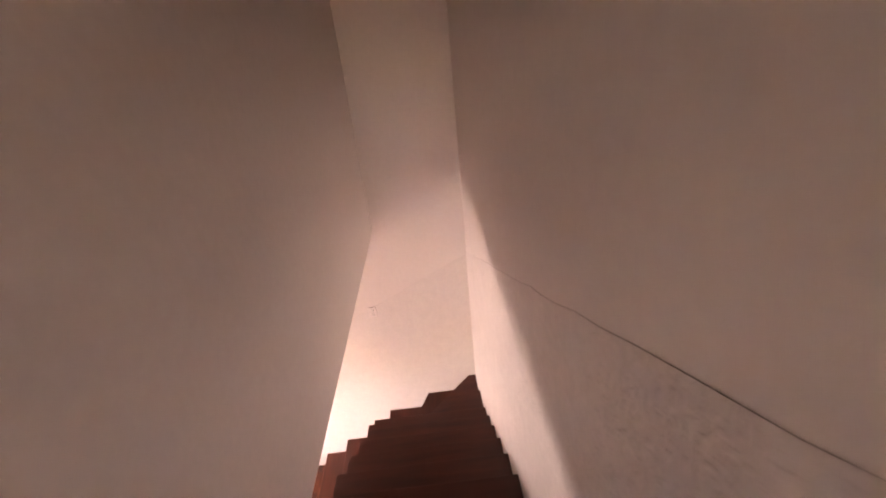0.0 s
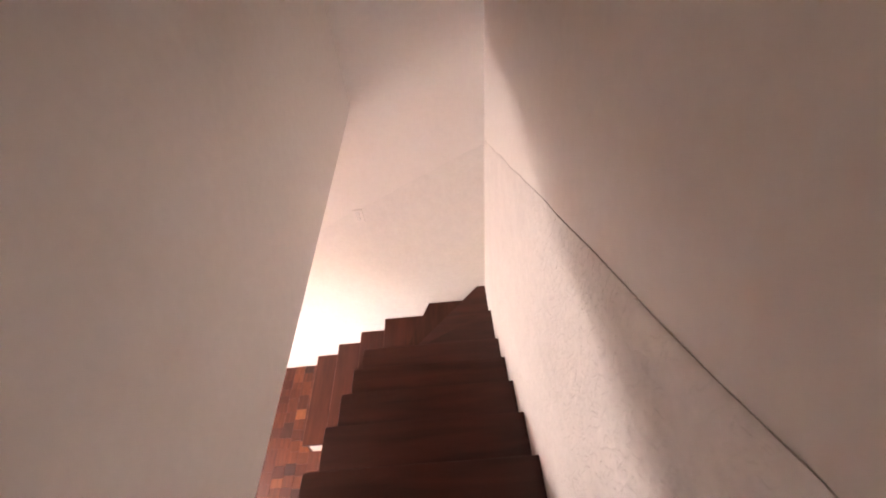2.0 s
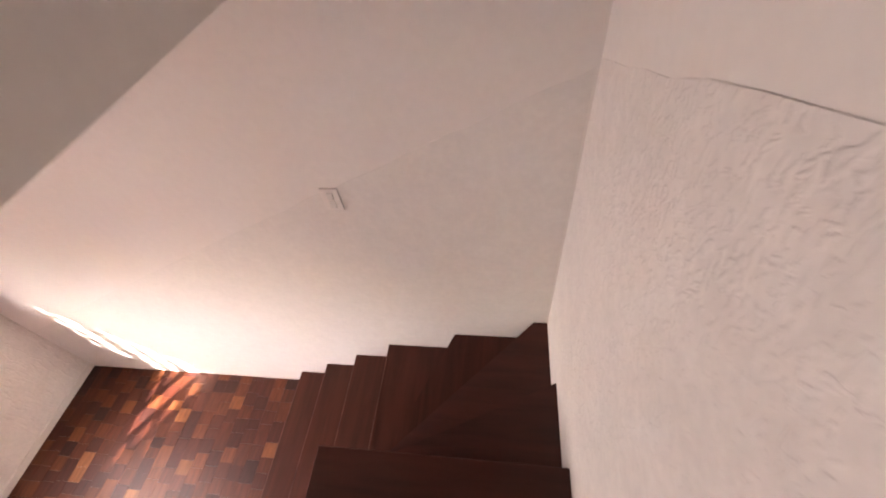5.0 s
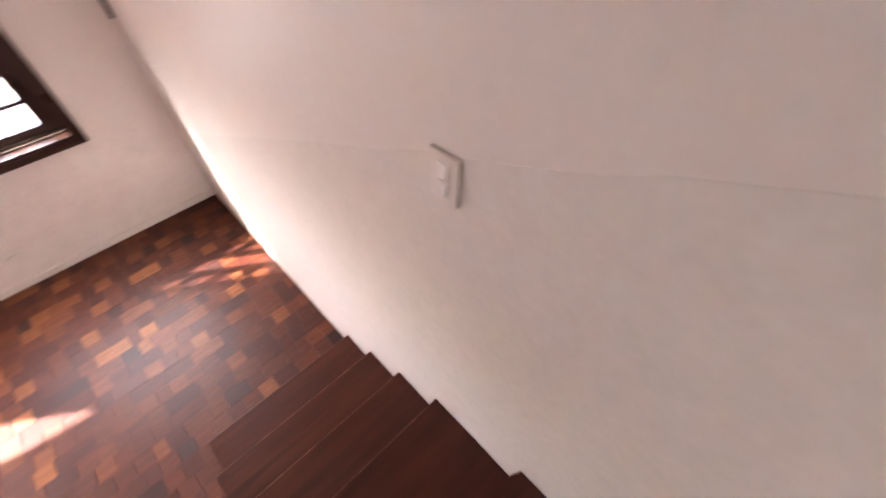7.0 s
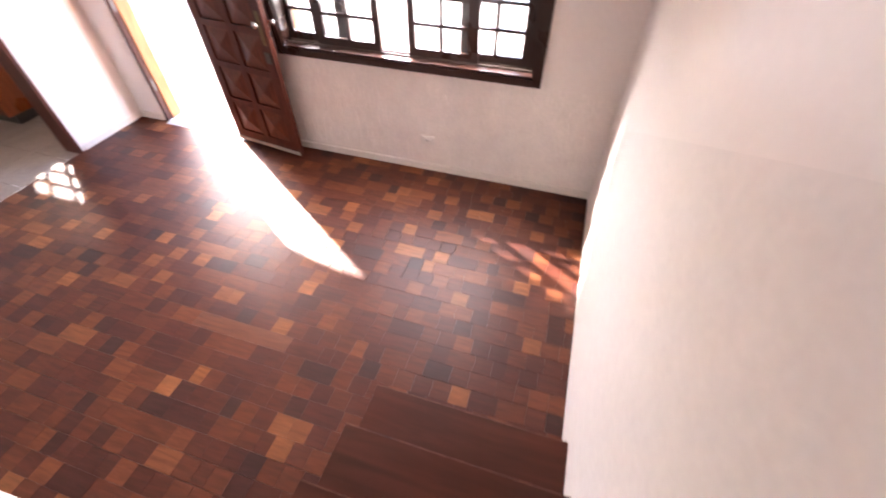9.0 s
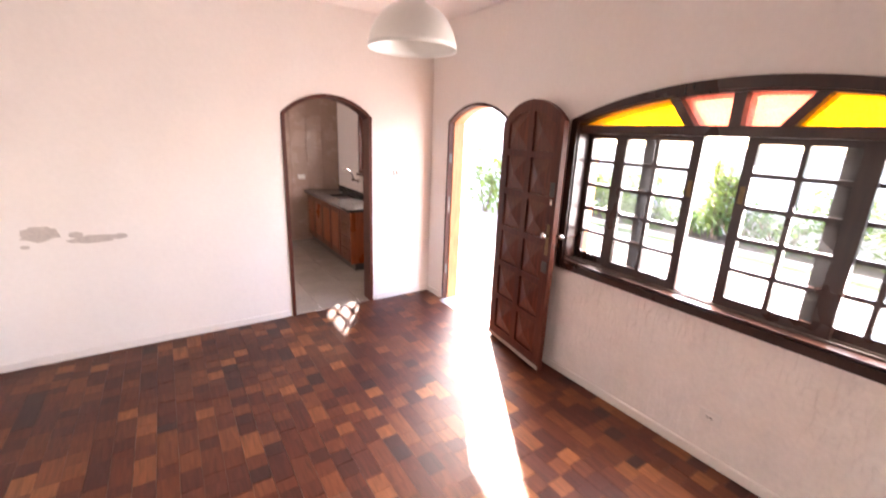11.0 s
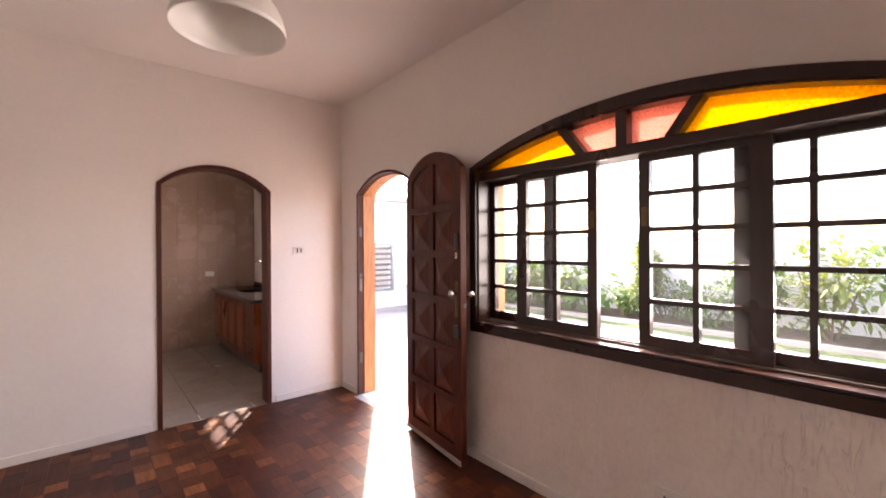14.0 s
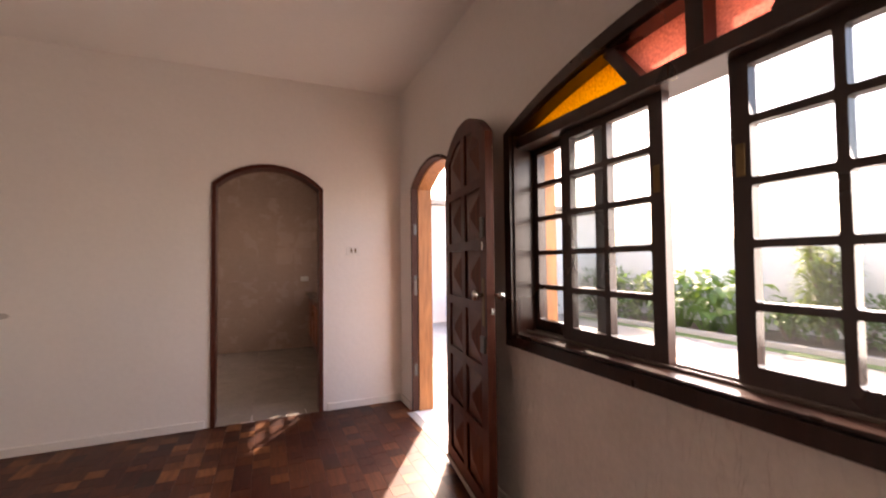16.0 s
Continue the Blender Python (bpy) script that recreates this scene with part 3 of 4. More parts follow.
# ---- arched window with sliding sashes ----
win = tagged(new("window_1"), "dark wooden arched window, sliding sashes partly open, coloured fan lights", "window", kind=S)
FW = 0.062
a0, a1 = WIN["a0"], WIN["a1"]
outer = arch(a0, a1, WIN["z0"], WIN["spring"], WIN["crown"], 28)
inner = arch(a0 + FW, a1 - FW, WIN["z0"] + 0.055, WIN["spring"] - 0.025, WIN["crown"] - 0.062, 28)
part("window_frame", plate([outer, inner], on_x, 0.016, -WT), FRAME, win)
# depth added to shade the left sashes; sunlit orange is put into the colour
part("outer_frame", plate([outer, inner], on_x, -WT - 0.001, -0.235), SUNLIT_JAMB, win, "outer frame with sunlit orange put into its wood colour")
face_in = arch(a0 + 0.05, a1 - 0.05, WIN["z0"] + 0.045, WIN["spring"] - 0.02, WIN["crown"] - 0.05, 28)
part("architrave", plate([arch(a0 - 0.006, a1 + 0.006, WIN["z0"] - 0.006, WIN["spring"] + 0.0, WIN["crown"] + 0.006, 28), face_in], on_x, 0.0165, 0.034), FRAME, win)
part("window_sill", box(-0.165, 0.030, a0 + FW, a1 - FW, WIN["z0"] + 0.053, WIN["z0"] + 0.062), FRAME, win)
for xx in (-0.045, -0.092):
    part("track_rail", box(xx - 0.004, xx + 0.004, a0 + FW, a1 - FW, WIN["z0"] + 0.062, WIN["z0"] + 0.074, 0.001), RAIL, win, "worn pale sliding rail")
TZ0, TZ1 = 1.802, 1.876
part("transom", box(-0.150, 0.002, a0 + FW - 0.002, a1 - FW + 0.002, TZ0 + 0.02, TZ1, 0.004), FRAME, win)


def pane_hole(p0, p1, q0, q1, c=0.0045):
    return [(p0 + c, q0), (p1 - c, q0), (p1, q0 + c), (p1, q1 - c), (p1 - c, q1), (p0 + c, q1), (p0, q1 - c), (p0, q0 + c)]


def sash(s0, s1, x, g0, g1, pull=None):
    z0, z1 = WIN["z0"] + 0.066, TZ0 + 0.023
    gm = (g0 + g1) / 2
    zl = [z0 + 0.049, 1.136, 1.303, 1.471, 1.638, 1.801]
    hs = []
    for lo, hi in ((g0, gm - 0.012), (gm + 0.012, g1)):
        for u, v in zip(zl, zl[1:]):
            hs.append((lo, hi, u + 0.011, v - 0.011))
    sh = part("sash", plate([rect(s0, s1, z0, z1)] + [pane_hole(*q) for q in hs], on_x, x + 0.017, x - 0.017), FRAME, win)
    for lo, hi, u, v in hs:
        part("pane", box(x - 0.002, x + 0.002, lo - 0.003, hi + 0.003, u - 0.003, v + 0.003), GLASS, sh)
    if pull:
        part("pull", box(x + 0.0172, x + 0.0205, pull - 0.012, pull + 0.012, 1.487, 1.578, 0.001), BRASS, sh, "small worn brass finger pull")


sash(-2.218, -1.706, -0.068, -2.160, -1.760, -1.733)
sash(-1.494, -0.985, -0.068, -1.443, -1.059, -1.468)
sash(-2.486, -2.000, -0.115, -2.452, -2.066)
sash(-1.125, -0.594, -0.115, -1.062, -0.690)

# fan light above the transom: four coloured panes between radiating bars
FAN = [(-1.765, -1.89), (-1.553, -1.553), (-1.34, -1.215)]  # foot and head of each radiating bar


def arch_z(a, drop):
    o = arch(a0 + FW, a1 - FW, 0, WIN["spring"] - 0.025, WIN["crown"] - 0.062, 40)[2:]
    for (p, q), (r_, s_) in zip(o, o[1:]):
        if r_ <= a <= p:
            return q + (s_ - q) * (a - p) / (r_ - p) - drop
    return WIN["spring"]


def bar(b0, b1, w):
    d = Vector((b1[0] - b0[0], b1[1] - b0[1])).normalized()
    n = Vector((-d.y, d.x)) * w / 2
    return [(b0[0] - n.x, b0[1] - n.y), (b0[0] + n.x, b0[1] + n.y), (b1[0] + n.x, b1[1] + n.y), (b1[0] - n.x, b1[1] - n.y)]


part("fan_bar", plate([bar((FAN[1][0], TZ1 - 0.002), (FAN[1][1], arch_z(FAN[1][1], -0.01)), 0.055)], on_x, -0.135, 0.0), FRAME, win)
part("fan_bar", plate([bar((FAN[0][0], TZ1 - 0.01), (FAN[0][1], arch_z(FAN[0][1], -0.015)), 0.045)], on_x, -0.135, 0.0), FRAME, win)
part("fan_bar", plate([bar((FAN[2][0], TZ1 - 0.01), (FAN[2][1], arch_z(FAN[2][1], -0.015)), 0.045)], on_x, -0.135, 0.0), FRAME, win)


def fan_pane(us, material, label):
    lo = [(u, TZ1 - 0.004) for u in (us[0][0], us[1][0])]
    n = 10
    top = [(us[1][1] + (us[0][1] - us[1][1]) * i / n, arch_z(us[1][1] + (us[0][1] - us[1][1]) * i / n, -0.004)) for i in range(n + 1)]
    part("fan_pane", plate([lo + top], on_x, -0.062, -0.057), material, win, label)


fan_pane(((a0 + FW + 0.001, a0 + FW + 0.001), FAN[0]), YELLOW, "yellow pressed glass")
fan_pane(((FAN[0][0] + 0.004, FAN[0][1] + 0.004), (FAN[1][0] - 0.01, FAN[1][0] - 0.01)), PINK, "pink pressed glass")
fan_pane(((FAN[1][0] + 0.01, FAN[1][0] + 0.01), (FAN[2][0] - 0.004, FAN[2][1] - 0.004)), PINK, "pink pressed glass")
fan_pane((FAN[2], (a1 - FW - 0.001, a1 - FW - 0.001)), YELLOW, "yellow pressed glass")

# ---- pendant lamp ----
lamp = thing("pendant_lamp", pose(1.585, -2.055, H - 0.062), "white enamelled bell pendant lamp on a thin cord", "lamp")
part("canopy", add_lathe(bmesh.new(), [(0.0005, 0.061), (0.058, 0.061), (0.058, 0.050), (0.045, 0.036), (0.012, 0.028), (0.0005, 0.027)], 32), LAMPWHITE, lamp, smooth=True)
part("cord", add_tube(bmesh.new(), [(0, 0, 0.032), (0.002, 0.001, -0.2), (0, 0, -0.41)], 0.004, 8), LAMPWHITE, lamp)
prof = [(0.007, -0.400), (0.009, -0.425), (0.014, -0.455), (0.024, -0.485), (0.040, -0.508), (0.055, -0.522), (0.070, -0.529), (0.098, -0.545), (0.124, -0.568), (0.146, -0.598), (0.160, -0.630), (0.168, -0.660), (0.170, -0.680)]
part("shade", add_lathe(bmesh.new(), prof + [(r - 0.004, z + 0.002) for r, z in prof[::-1][:-2]] + [(0.003, -0.43)], 56), LAMPWHITE, lamp, smooth=True)
part("bulb_holder", add_tube(bmesh.new(), [(0, 0, -0.45), (0, 0, -0.56)], 0.018, 16), PLASTIC, lamp)

# ---- switches and sockets ----


def face_plate(name, m, w, h, label, category, rockers, tip=0.0, depth=0.008):
    """A plate in its local x-z plane, facing local -y."""
    t = thing(name, m, label, category)
    part("plate", box(-w / 2, w / 2, -depth, 0, -h / 2, h / 2, 0.002), PLASTIC, t)
    for (u, v, rw, rh) in rockers:
        bm = box(u - rw / 2, u + rw / 2, -depth - 0.005, -depth + 0.002, v - rh / 2, v + rh / 2, 0.0025)
        bmesh.ops.rotate(bm, verts=bm.verts, cent=(u, -depth, v), matrix=Matrix.Rotation(radians(tip), 3, "X"))
        part("rocker", bm, PLASTIC, t)
    return t


face_plate("light_switch", pose(2.868, -0.0008, 2.048), 0.075, 0.115, "white two-way light switch plate on the stair wall", "switch", [(0, 0.022, 0.026, 0.034), (0, -0.022, 0.026, 0.034)], -9, depth=0.010)
bpy.data.objects["light_switch"].children[0].data.materials[0] = PLASTER
face_plate("light_switch", pose(0.444, KY, 1.372, 0, 0, 180), 0.115, 0.075, "white double switch plate by the kitchen doorway", "switch", [(-0.015, 0, 0.014, 0.040), (0.020, 0, 0.014, 0.040)])
for s in bpy.data.objects["light_switch.001"].children:
    if s.name.startswith("rocker"):
        s.data.materials[0] = BRASS
so = face_plate("wall_socket", pose(0, -1.347, 0.285, 0, 0, 90), 0.115, 0.075, "white wall socket below the window", "socket", [(0.0, 0.0, 0.045, 0.030)])
part("hole", add_tube(bmesh.new(), [(0.010, -0.0145, 0), (0.010, -0.0128, 0)], 0.0055, 10), DARK_PLASTIC, so)
part("hole", add_tube(bmesh.new(), [(-0.010, -0.0145, 0), (-0.010, -0.0128, 0)], 0.0055, 10), DARK_PLASTIC, so)

face_plate("wall_socket", pose(0.62, KB - 0.004, 1.03, 0, 0, 180), 0.115, 0.07, "pale socket plate on the kitchen tiles", "socket", [(0.0, 0.0, 0.045, 0.030)])

tagged(mesh_ob("cable_conduit", box(0.002, 0.026, -0.026, -0.002, 1.47, H - 0.001, 0.003), FRAME), "thin dark cable conduit in the corner", "conduit")

# damp patches on the kitchen-side wall
random.seed(7)


def patch(cx, cz, w, h):
    pts = []
    for i in range(22):
        a = 2 * math.pi * i / 22
        k = random.uniform(0.72, 1.0)
        pts.append((cx + w / 2 * math.cos(a) * k, cz + h / 2 * math.sin(a) * k))
    tagged(mesh_ob("damp_patch", plate([pts], on_y, KY - 0.001, KY + 0.0012), STAIN), "grey blistered patch of peeled paint on the wall", "stain", "damp patches")


for q in ((3.22, 0.99, 0.26, 0.13), (2.93, 0.925, 0.34, 0.07), (3.03, 0.965, 0.10, 0.05), (2.78, 0.93, 0.12, 0.05), (3.31, 0.90, 0.06, 0.03)):
    patch(*q)

# ---- kitchen ----
cab = thing("kitchen_cabinet", pose(0, -5.42, 0), "orange brown wooden sink cabinet with doors and drawers", "cabinet")


def cpart(name, bm, material, label=""):
    ob = part(name, bm, material, cab, label)
    ob.matrix_parent_inverse = cab.matrix_world.inverted()
    return ob


CX = 0.56
CY = -5.42
cpart("side_panel", box(0.01, CX, CY - 0.02, CY, 0.10, 0.785, 0.003), CABINET, "orange varnished side panel")
cpart("body", box(0.01, CX - 0.02, -7.34, CY - 0.021, 0.10, 0.785), CAB_FRONT)
cpart("plinth", box(0.01, CX - 0.06, -7.34, CY - 0.025, 0.0, 0.10), DARK_PLASTIC)
yy = CY - 0.025
for i in range(4):
    d = part("drawer", box(CX - 0.019, CX, yy - 0.36, yy - 0.01, 0.12 + i * 0.164, 0.270 + i * 0.164, 0.006), CAB_FRONT, cab)
    d.matrix_parent_inverse = cab.matrix_world.inverted()
    part("handle", add_tube(bmesh.new(), [(CX, yy - 0.22, 0.20 + i * 0.17), (CX + 0.015, yy - 0.21, 0.20 + i * 0.17), (CX + 0.015, yy - 0.16, 0.20 + i * 0.17), (CX, yy - 0.15, 0.20 + i * 0.17)], 0.005, 8), BRASS, d).matrix_parent_inverse = Matrix()
for i in range(4):
    y1 = yy - 0.38 - i * 0.375
    d = part("cabinet_door", box(CX - 0.019, CX, y1 - 0.36, y1, 0.12, 0.77, 0.006), CAB_FRONT, cab)
    d.matrix_parent_inverse = cab.matrix_world.inverted()
    part("raised_panel", box(CX, CX + 0.006, y1 - 0.30, y1 - 0.06, 0.20, 0.69, 0.005), CABINET, d)
wt = thing("worktop", pose(0.25, -6.5, 0.785), "dark speckled stone worktop with a sunken sink", "worktop")
wtp = plate([rect(0.0, 0.60, -7.35, CY + 0.03), rect(0.10, 0.42, -6.72, -6.25)], on_z, 0.786, 0.825)
w1 = part("slab", wtp, GRANITE, wt)
w2 = part("upstand", box(0.001, 0.02, -7.35, CY + 0.03, 0.826, 0.885, 0.002), GRANITE, wt)
bm = bmesh.new()
add_box(bm, 0.10, 0.42, -6.72, -6.25, 0.66, 0.665)
for q in ((0.095, 0.10, -6.72, -6.25), (0.42, 0.425, -6.72, -6.25), (0.095, 0.425, -6.725, -6.72), (0.095, 0.425, -6.25, -6.245)):
    add_box(bm, *q, 0.66, 0.828)
w3 = part("sink", bm, METAL, wt, "steel sink bowl")
for w in (w1, w2, w3):
    w.matrix_parent_inverse = wt.matrix_world.inverted()
tap = thing("kitchen_tap", pose(0.013, -6.48, 1.06), "chrome wall tap with a raised spout", "tap")
part("pipe", add_tube(bmesh.new(), [(-0.012, 0, 0), (0.05, 0, 0), (0.08, 0, 0.03), (0.12, 0, 0.12), (0.18, 0, 0.17), (0.24, 0, 0.16)], 0.011, 12), METAL, tap, smooth=True)
part("tap_body", add_tube(bmesh.new(), [(0.05, -0.09, 0), (0.05, 0.09, 0)], 0.017, 14), METAL, tap, smooth=True)
part("valve", add_tube(bmesh.new(), [(0.05, 0.09, 0), (0.05, 0.10, 0.0), (0.05, 0.125, 0.0)], [0.017, 0.026, 0.022], 14), METAL, tap, smooth=True)
part("valve", add_tube(bmesh.new(), [(0.05, -0.09, 0), (0.05, -0.10, 0.0), (0.05, -0.125, 0.0)], [0.017, 0.026, 0.022], 14), METAL, tap, smooth=True)
kw = tagged(new("window_2"), "brown wooden kitchen window above the sink", "window", kind=S)
part("window_frame", plate([rect(-6.46, -5.50, 1.17, 2.02), rect(-6.41, -5.55, 1.22, 1.97)], on_x, 0.02, -0.12), DOORWOOD, kw)
part("window_sill", box(0.0205, 0.05, -6.49, -5.47, 1.14, 1.17, 0.004), DOORWOOD, kw)
kh = [(yc - 0.118, yc + 0.118, zc - 0.083, zc + 0.083) for yc in (-6.24, -5.98, -5.72) for zc in (1.365, 1.553, 1.741)]
ks = part("sash", plate([rect(-6.41, -5.55, 1.22, 1.97)] + [rect(*q) for q in kh], on_x, -0.03, -0.06), DOORWOOD, kw)
for q in kh:
    part("pane", box(-0.047, -0.043, q[0], q[1], q[2], q[3]), GLASS, ks)

# ---- yard ----
GZ = -0.14
tagged(mesh_ob("ground", box(-300, -WT, -300, 300, GZ - 0.3, GZ), CONCRETE), "pale worn concrete yard", "ground", kind=S)
tagged(mesh_ob("doorstep", box(-WT - 0.30, -0.001, -4.15, -3.10, GZ - 0.02, -0.012, 0.006), PALE_STONE), "pale concrete doorstep", "doorstep", kind=S)
tagged(mesh_ob("kerb", box(-6.22, -6.10, -9.4, 9, GZ - 0.02, GZ + 0.10, 0.015), PALE_STONE), "low concrete garden kerb", "kerb", kind=S)
tagged(mesh_ob("garden_bed", box(-7.6, -6.22, -9.4, 9, GZ - 0.02, GZ + 0.06), SOIL), "planted earth bed along the wall", "garden bed", kind=S)
tagged(mesh_ob("grass_edge", box(-6.10, -5.85, -9.4, 9, GZ - 0.02, GZ + 0.012, 0.004), GRASSMAT), "thin strip of grass beside the kerb", "grass", kind=S)
tagged(mesh_ob("garden_wall", box(-7.85, -7.6, -14, 9, GZ - 0.02, 1.62), OUTWALL), "high white boundary wall", "wall", kind=S)
tagged(mesh_ob("wall_coping", box(-7.90, -7.55, -14, 9, 1.62, 1.69, 0.01), OUTWALL), "concrete coping of the boundary wall", "coping", kind=S)


def leaf(bm, base, d, length, width, droop):
    """A folded, pointed blade: three segments with a midrib."""
    d = d.normalized()
    side = d.cross(Vector((0, 0, 1)))
    side = side.normalized() if side.length > 0.05 else Vector((1, 0, 0))
    rows = []
    for i, w in enumerate((0.12, 1.0, 0.75, 0.0)):
        q = base + d * length * i / 3 + Vector((0, 0, -droop * length * (i / 3) ** 2))
        if w:
            rows.append((bm.verts.new(q - side * width * w / 2 + Vector((0, 0, width * 0.15 * w))), bm.verts.new(q), bm.verts.new(q + side * width * w / 2 + Vector((0, 0, width * 0.15 * w)))))
        else:
            rows.append((bm.verts.new(q),))
    for u, v in zip(rows, rows[1:]):
        if len(v) == 3:
            bm.faces.new((u[0], u[1], v[1], v[0]))
            bm.faces.new((u[1], u[2], v[2], v[1]))
        else:
            bm.faces.new((u[0], u[1], v[0]))
            bm.faces.new((u[1], u[2], v[0]))


def crown(center, rx, ry, rz, count, size, seed, wide=0.55):
    rng = random.Random(seed)
    bm = bmesh.new()
    blobs = [(Vector((rng.uniform(-0.7, 0.7) * rx, rng.uniform(-0.7, 0.7) * ry, rng.uniform(-0.6, 0.6) * rz)), rng.uniform(0.35, 0.6)) for _ in range(9)]
    for _ in range(count):
        b, s = rng.choice(blobs)
        v = Vector((rng.gauss(0, 1), rng.gauss(0, 1), rng.gauss(0, 1))).normalized()
        p = Vector(center) + b + Vector((v.x * rx, v.y * ry, v.z * rz)) * s * rng.uniform(0.6, 1.0)
        if p.z < GZ + 0.08:
            continue
        leaf(bm, p, v + Vector((rng.uniform(-0.5, 0.5), rng.uniform(-0.5, 0.5), rng.uniform(-0.1, 0.6))), size * rng.uniform(0.6, 1.3), size * wide * rng.uniform(0.7, 1.2), rng.uniform(0.1, 0.6))
    return bm


def bush(x, y, w, h, seed, material=LEAF, size=0.16, count=420, label="leafy green garden bush"):
    t = thing("bush", pose(x, y, GZ + 0.06), label + " in the bed by the wall", "bush", "garden bushes")
    inv = t.matrix_world.inverted()
    rng = random.Random(seed)
    for i in range(4):
        bm = bmesh.new()
        a = rng.uniform(0, 6.28)
        add_tube(bm, [(x + 0.03 * math.cos(a), y + 0.03 * math.sin(a), GZ), (x + 0.12 * w * math.cos(a), y + 0.2 * w * math.sin(a), GZ + 0.35 * h), (x + 0.25 * w * math.cos(a), y + 0.35 * w * math.sin(a), GZ + 0.7 * h)], [0.02, 0.014, 0.006], 6)
        part("stem", bm, BARK, t).matrix_parent_inverse = inv
    part("foliage", crown((x, y, GZ + 0.08 + h * 0.5), 0.5 * min(w, 1.2), 0.5 * w, 0.5 * h, count, size, seed), material, t).matrix_parent_inverse = inv


# y, width, height, leaf size, material, count
BED = (
    (-9.0, 1.3, 1.20, 0.15, LEAF_DARK, 560),
    (-8.0, 1.1, 0.95, 0.17, LEAF, 420),
    (-7.2, 1.0, 1.05, 0.16, LEAF_YELLOW, 420),
    (-4.75, 0.9, 0.72, 0.11, LEAF, 420),
    (-4.0, 1.0, 0.80, 0.10, LEAF_DARK, 620),
    (-3.2, 1.1, 0.85, 0.10, LEAF_DARK, 680),
    (-2.45, 1.0, 1.25, 0.13, LEAF, 560),
    (-0.55, 1.3, 1.45, 0.15, LEAF, 620),
    (0.5, 1.3, 1.60, 0.16, LEAF_DARK, 600),
    (1.6, 1.3, 1.35, 0.15, LEAF, 560),
    (2.8, 1.4, 1.5, 0.16, LEAF, 520),
)
for k, (yb, w, hgt, size, material, cnt) in enumerate(BED):
    bush(-6.82 + 0.12 * math.sin(2.7 * k), yb, w, hgt, 20 + k, material, size, cnt)


def broadleaf(x, y, h, seed):
    """A clump of upright stalks, each with one wide drooping leaf."""
    t = thing("broadleaf_plant", pose(x, y, GZ + 0.06), "bright green plant with wide drooping leaves in the bed", "plant", "broad-leaved plants")
    inv = t.matrix_world.inverted()
    rng = random.Random(seed)
    lf = bmesh.new()
    for _ in range(54):
        a, d, hh = rng.uniform(0, 6.28), rng.uniform(0.05, 0.5), h * rng.uniform(0.35, 1.0)
        tip = Vector((x + d * math.cos(a), y + 1.1 * d * math.sin(a), GZ + hh))
        add_tube(lf, [(x + 0.25 * d * math.cos(a), y + 0.25 * d * math.sin(a), GZ), tip], [0.008, 0.004], 5)
        u = a + rng.uniform(-0.8, 0.8)
        leaf(lf, tip, Vector((math.cos(u), math.sin(u), rng.uniform(-0.2, 0.5))), rng.uniform(0.18, 0.30), rng.uniform(0.15, 0.24), rng.uniform(0.3, 1.0))
    part("foliage", lf, LEAF, t).matrix_parent_inverse = inv


for yb, hgt, sd in ((-6.55, 1.15, 1), (-6.0, 1.22, 2), (-5.5, 0.95, 4)):
    broadleaf(-6.55, yb, hgt, sd)


def flowering(x, y, w, h, seed):
    bush(x, y, w, h, seed, LEAF_YELLOW, 0.15, 640, "tall shrub with small orange flowers")
    t = bpy.data.objects[[o.name for o in bpy.data.objects if o.name.startswith("bush")][-1]]
    rng = random.Random(seed)
    for _ in range(7):
        bm = bmesh.new()
        c = Vector((x + rng.uniform(0.2, 0.5) * w, y + rng.uniform(-0.4, 0.4) * w, GZ + h * rng.uniform(0.4, 0.9)))
        for k in range(6):
            leaf(bm, c, Vector((math.cos(k * 1.05), math.sin(k * 1.05), 0.6)), 0.05, 0.035, 0.2)
        part("flower", bm, FLOWER, t, "small orange-yellow flower").matrix_parent_inverse = t.matrix_world.inverted()


flowering(-6.75, -1.55, 1.25, 1.75, 61)


def dracaena(x, y, h, seed):
    t = thing("dracaena_plant", pose(x, y, GZ + 0.06), "tall spiky yellow-green plant with strap leaves", "plant", "spiky plants")
    inv = t.matrix_world.inverted()
    rng = random.Random(seed)
    lf = bmesh.new()
    for k in range(4):
        a, hh = rng.uniform(0, 6.28), h * rng.uniform(0.6, 1.0)
        tip = Vector((x + 0.28 * math.cos(a), y + 0.28 * math.sin(a), GZ + hh))
        st = bmesh.new()
        add_tube(st, [(x + 0.05 * math.cos(a), y + 0.05 * math.sin(a), GZ), tip], [0.028, 0.018], 8)
        part("stem", st, BARK, t).matrix_parent_inverse = inv
        for _ in range(190):
            u, f = rng.uniform(0, 6.28), rng.uniform(0.0, 1.15)
            leaf(lf, tip - Vector((0, 0, f * hh * 0.7)), Vector((math.cos(u), math.sin(u), rng.uniform(0.2, 1.2))), rng.uniform(0.26, 0.44), 0.06, rng.uniform(0.3, 0.9))
    part("foliage", lf, LEAF_YELLOW, t).matrix_parent_inverse = inv


bush(-4.5, -8.9, 0.9, 1.70, 77, LEAF_YELLOW, 0.17, 420)
dracaena(-6.8, -4.3, 1.65, 5)

